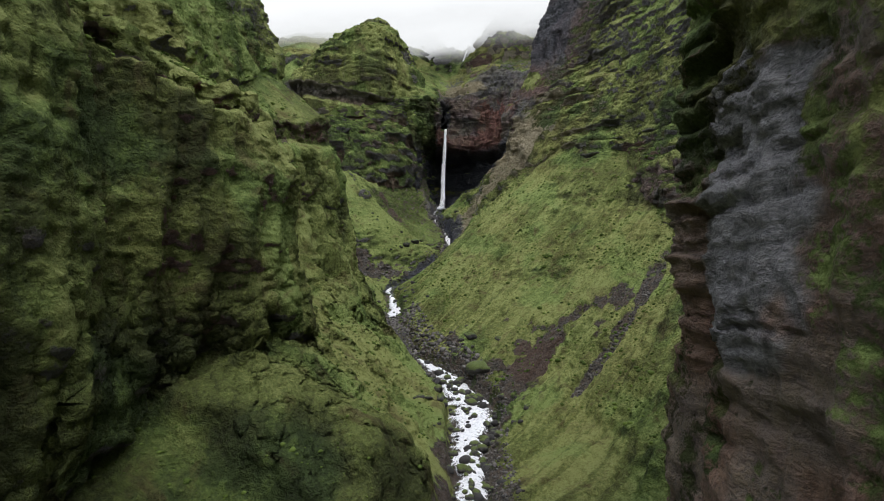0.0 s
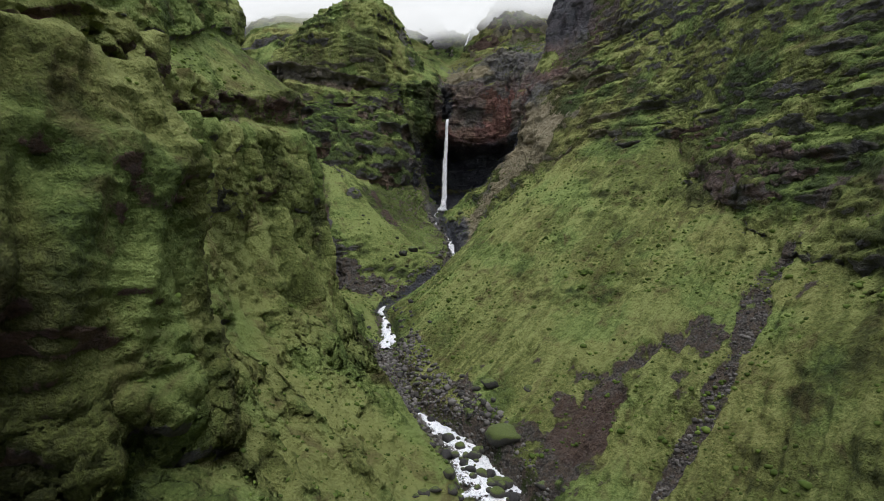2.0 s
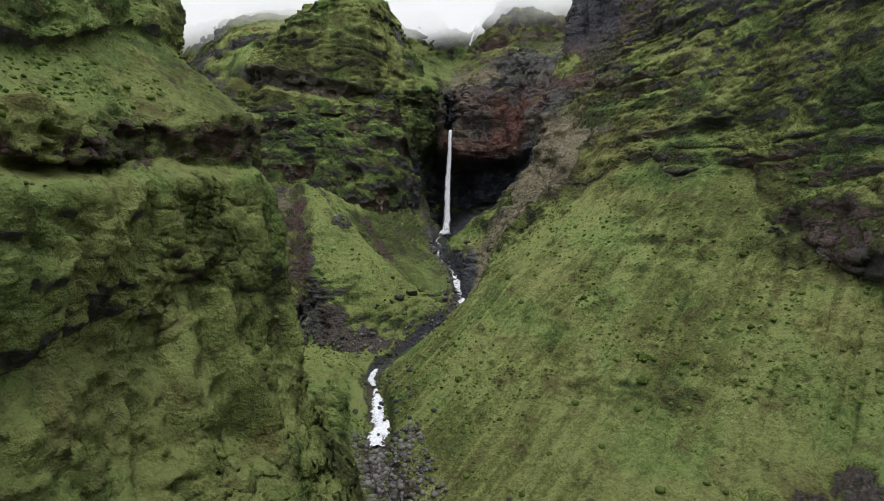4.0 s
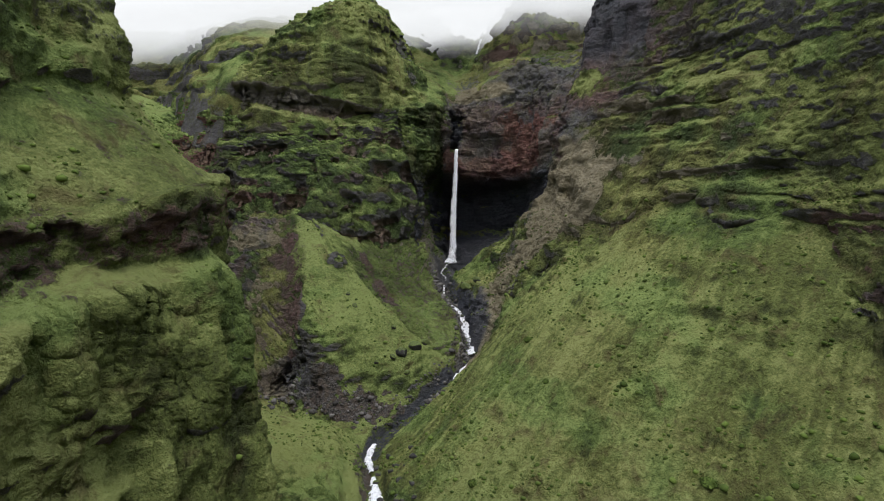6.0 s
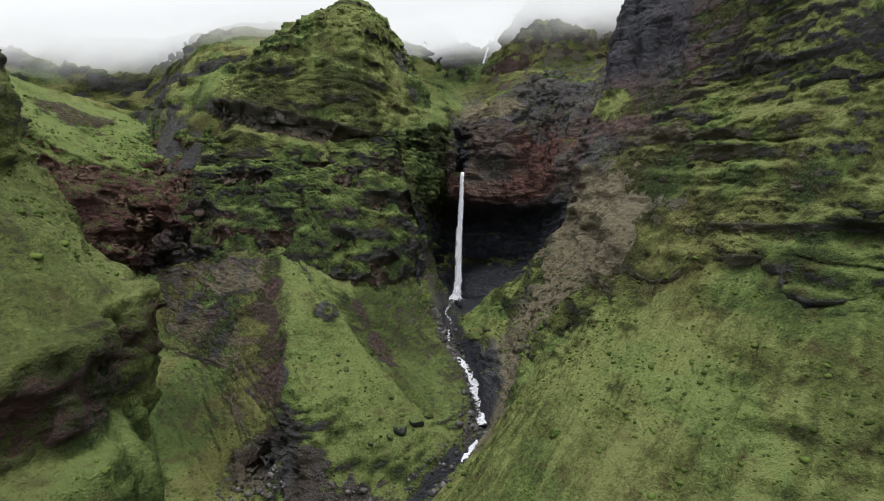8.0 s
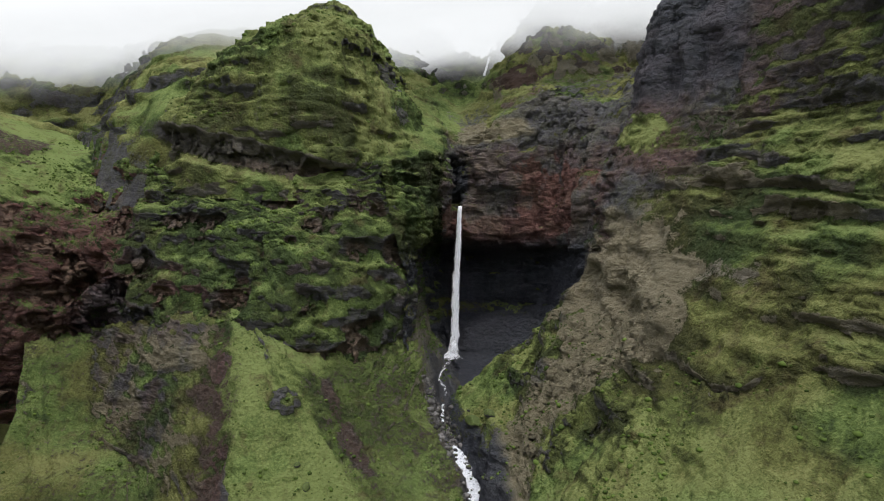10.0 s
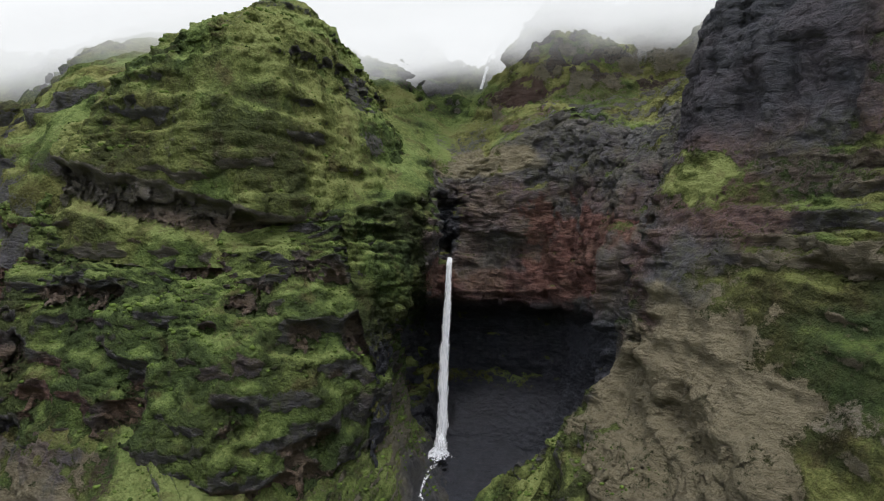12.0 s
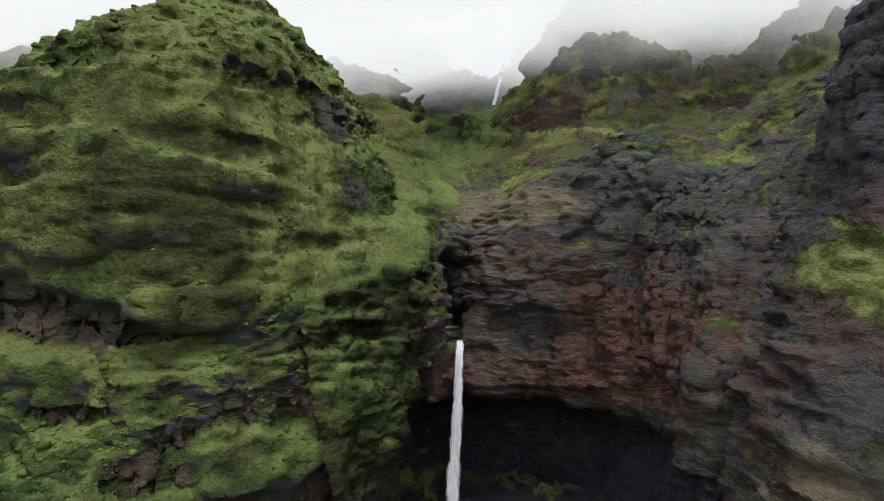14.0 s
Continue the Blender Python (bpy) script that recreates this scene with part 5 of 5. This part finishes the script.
for x, y, s in ((-27, 392, 4.0), (-33, 389, 3.2), (-23, 396, 2.4), (-37, 386, 2.0), (-58, 404, 1.7), (-38, 398, 1.6), (-62, 408, 1.3), (-30, 382, 1.5), (-44, 384, 1.4)):
    boulder(x, y, s, label="mossy outcrop on the grassy scree slope", group="outcrops on the scree")
for k in range(190):
    y = random.uniform(125, 232)
    x0 = float(bed_at(y)[0])
    half = float(np.interp(y, [120, 150, 172, 190, 205, 220, 232], [5, 6, 8, 11, 9, 6, 6]))
    boulder(x0 + random.gauss(0, 0.75) * half, y, random.choice([0.6, 0.8, 1.0, 1.2, 1.6, 2.1]))
for k in range(70):
    y = random.uniform(232, 300)
    boulder(float(bed_at(y)[0]) + random.gauss(7, 6), y, random.uniform(0.6, 1.7), label="grey boulder in the rocky stream bed")
for k in range(30):
    y = random.uniform(300, 345)
    boulder(float(bed_at(y)[0]) + random.gauss(3, 7), y, random.uniform(0.6, 1.5), label="grey boulder in the rocky stream bed")
for k in range(50):
    y = random.uniform(375, 470)
    boulder(float(bed_at(y)[0]) + random.gauss(0, 4), y, random.uniform(0.5, 1.4), label="dark boulder in the narrow gorge")


# ---- bushes on the slope ----
def bush_mesh(seed):
    """A low bush: many small leaves on a lumpy crown."""
    rng = np.random.default_rng(seed)
    n = 260
    d = rng.normal(size=(n, 3))
    d /= np.linalg.norm(d, axis=1, keepdims=True)
    d[:, 2] = np.abs(d[:, 2]) * 0.8
    centre = d * (0.75 + 0.25 * fbm(d * 1.6 + seed, 2, seed) + rng.uniform(-0.15, 0.05, n))[:, None]
    a = rng.normal(size=(n, 3))
    a /= np.linalg.norm(a, axis=1, keepdims=True)
    b = np.cross(d, a)
    b /= np.linalg.norm(b, axis=1, keepdims=True)
    s = rng.uniform(0.10, 0.22, n)[:, None]
    v = np.stack([centre - a * s, centre + b * s * 0.7, centre + a * s, centre - b * s * 0.7], 1).reshape(-1, 3)
    f = np.arange(n * 4).reshape(n, 4)
    core = bmesh.new()
    bmesh.ops.create_icosphere(core, subdivisions=2, radius=0.72)
    cv = np.array([w.co[:] for w in core.verts])
    cv = cv * (1 + 0.25 * fbm(cv * 1.5 + seed, 2, seed))[:, None] * np.array([1, 1, 0.75])
    cf = [[w.index + len(v) for w in face.verts] for face in core.faces]
    core.free()
    me = bpy.data.meshes.new("bush")
    me.from_pydata(v.tolist() + cv.tolist(), [], f.tolist() + cf)
    me.materials.append(SCRUB)
    return me


BUSHES = [bush_mesh(s) for s in range(4)]
for x, y, s in ((48, 268, 2.6), (44, 262, 1.5), (33, 258, 1.3), (30, 275, 1.4), (20, 262, 1.5), (55, 250, 1.2), (26, 290, 1.2), (62, 285, 1.3), (14, 300, 1.4), (38, 305, 1.1), (5, 330, 1.2), (70, 300, 1.1), (12, 256, 1.8), (50, 274, 2.6), (-4, 305, 2.2), (20, 321, 1.8), (19, 351, 2.6), (86, 287, 1.3)):
    place, normal = drop(x, y)
    ob = new("bush", random.choice(BUSHES))
    ob.location, ob.scale, ob.rotation_euler = place - Vector((0, 0, 0.1 * s)), (s, s * random.uniform(0.8, 1.1), s * random.uniform(0.6, 0.85)), (0, 0, random.uniform(0, 6))
    tagged(ob, "small dark green bush on the grassy scree", "bush", "bushes on the slope")


# ---- scrub, tussocks and rubble, too many to count ----
def clumps(name, grid, side, count, size, mat, keep, label, category, flat=0.7, seed=0):
    rng = np.random.default_rng(seed)
    n = (grid_normals(grid) * side).reshape(-1, 3)
    p = grid.reshape(-1, 3)
    ok = np.flatnonzero(keep(p, n))
    if len(ok) == 0:
        return
    pick = rng.choice(ok, count)
    bm = bmesh.new()
    bmesh.ops.create_icosphere(bm, subdivisions=1, radius=1.0)
    v0 = np.array([w.co[:] for w in bm.verts])
    f0 = np.array([[w.index for w in f.verts] for f in bm.faces])
    bm.free()
    s = rng.gamma(3.0, size / 3.0, count).clip(0.25 * size, 3 * size)
    jitter = 1 + rng.uniform(-0.35, 0.35, (count, len(v0), 1))
    v = v0[None] * jitter * s[:, None, None] * np.array([1, 1, flat])
    v = v + (p[pick] + n[pick] * 0.15 * s[:, None])[:, None, :]
    f = f0[None] + (np.arange(count) * len(v0))[:, None, None]
    me = bpy.data.meshes.new(name)
    me.from_pydata(v.reshape(-1, 3).tolist(), [], f.reshape(-1, 3).tolist())
    me.polygons.foreach_set("use_smooth", np.ones(len(me.polygons), dtype=bool))
    me.materials.append(mat)
    tagged(new(name, me), label, category, kind="stuff")


def on_grass(low, high, dense=0.1, seed=0):
    return lambda p, n: (n[:, 2] > 0.55) & (p[:, 2] > low) & (p[:, 2] < high) & (fbm(p / 18, 3, seed + 101) > dense)


clumps("tussocks", EAST_GRID, -1, 4500, 0.42, SCRUB, on_grass(15, 150, -0.1, 1), "low dark green tussocks scattered over the slope", "tussocks", seed=1)
clumps("tussocks", SCREE_GRID, -1, 1500, 0.38, SCRUB, on_grass(50, 150, 0.0, 2), "low dark green tussocks scattered over the slope", "tussocks", seed=2)
clumps("tussocks", WEST_GRID, 1, 6000, 0.32, SCRUB, on_grass(5, 170, 0.0, 3), "low dark green tussocks on mossy ledges", "tussocks", seed=3)
clumps("tussocks", TERRACE_GRID, -1, 4000, 0.4, SCRUB, on_grass(120, 240, 0.0, 4), "low dark green tussocks on the terraces", "tussocks", seed=4)
clumps("tussocks", DOME_GRID, -1, 2500, 0.4, SCRUB, on_grass(220, 310, 0.0, 5), "low dark green tussocks on the hill", "tussocks", seed=5)
clumps("rubble", EAST_GRID, -1, 3500, 0.28, RUBBLE, lambda p, n: (strip(p, GULLY, (2, 3.4, 3.6, 3.2, 3, 2.5), 5, 0.95, 0.4) > 0.5) | ((from_bed(p) < 13) & (p[:, 1] > 120) & (p[:, 1] < 240)), "grey stones and gravel on bare earth", "rubble", 0.8, seed=6)

clumps("rubble", SCREE_GRID, -1, 1400, 0.55, RUBBLE, lambda p, n: (blotch(p, (-48, 369, 60), (18, 9, 9), 79, 0.7) > 0.4) | (blotch(p, (-84, 372, 66), (14, 8, 8), 80, 0.7) > 0.5) | ((from_bed(p) < 9) & (p[:, 1] > 375) & (p[:, 1] < 475)), "dark stones and rubble at the foot of the scree", "rubble", 0.8, seed=7)
clumps("rubble", WEST_GRID, 1, 900, 0.45, RUBBLE, lambda p, n: (from_bed(p) < 10) & (p[:, 1] > 225) & (p[:, 1] < 300), "grey stones in the stream bed", "rubble", 0.8, seed=8)
clumps("rubble", EAST_GRID, -1, 1500, 0.5, RUBBLE, lambda p, n: (from_bed(p) < 14) & (p[:, 1] > 225) & (p[:, 1] < 300), "grey stones in the stream bed", "rubble", 0.8, seed=9)

# ---- cloud ----
def cloud(y, low, high, most, torn=50.0, bright=1.03):
    xs, zs = np.meshgrid(np.linspace(-900, 900, 37), np.linspace(20, 700, 12))
    g = np.stack([xs, y + 0 * xs, zs], -1)
    ob = tagged(sheet("cloud_bank", g, cloud_material("cloud", low, high, most, bright, torn), 1), "pale low cloud drifting over the hills", "cloud", kind="structure")
    return ob


for y, low, high, most in ((532, 294, 345, 0.35), (550, 296, 342, 0.45), (575, 300, 338, 0.55), (590, 302, 336, 0.7), (608, 300, 334, 0.85), (630, 306, 334, 0.95), (665, 308, 334, 0.98), (775, 230, 300, 1.0)):
    cloud(y, low, high, most)
cloud(538, 308, 342, 0.99, 24.0)
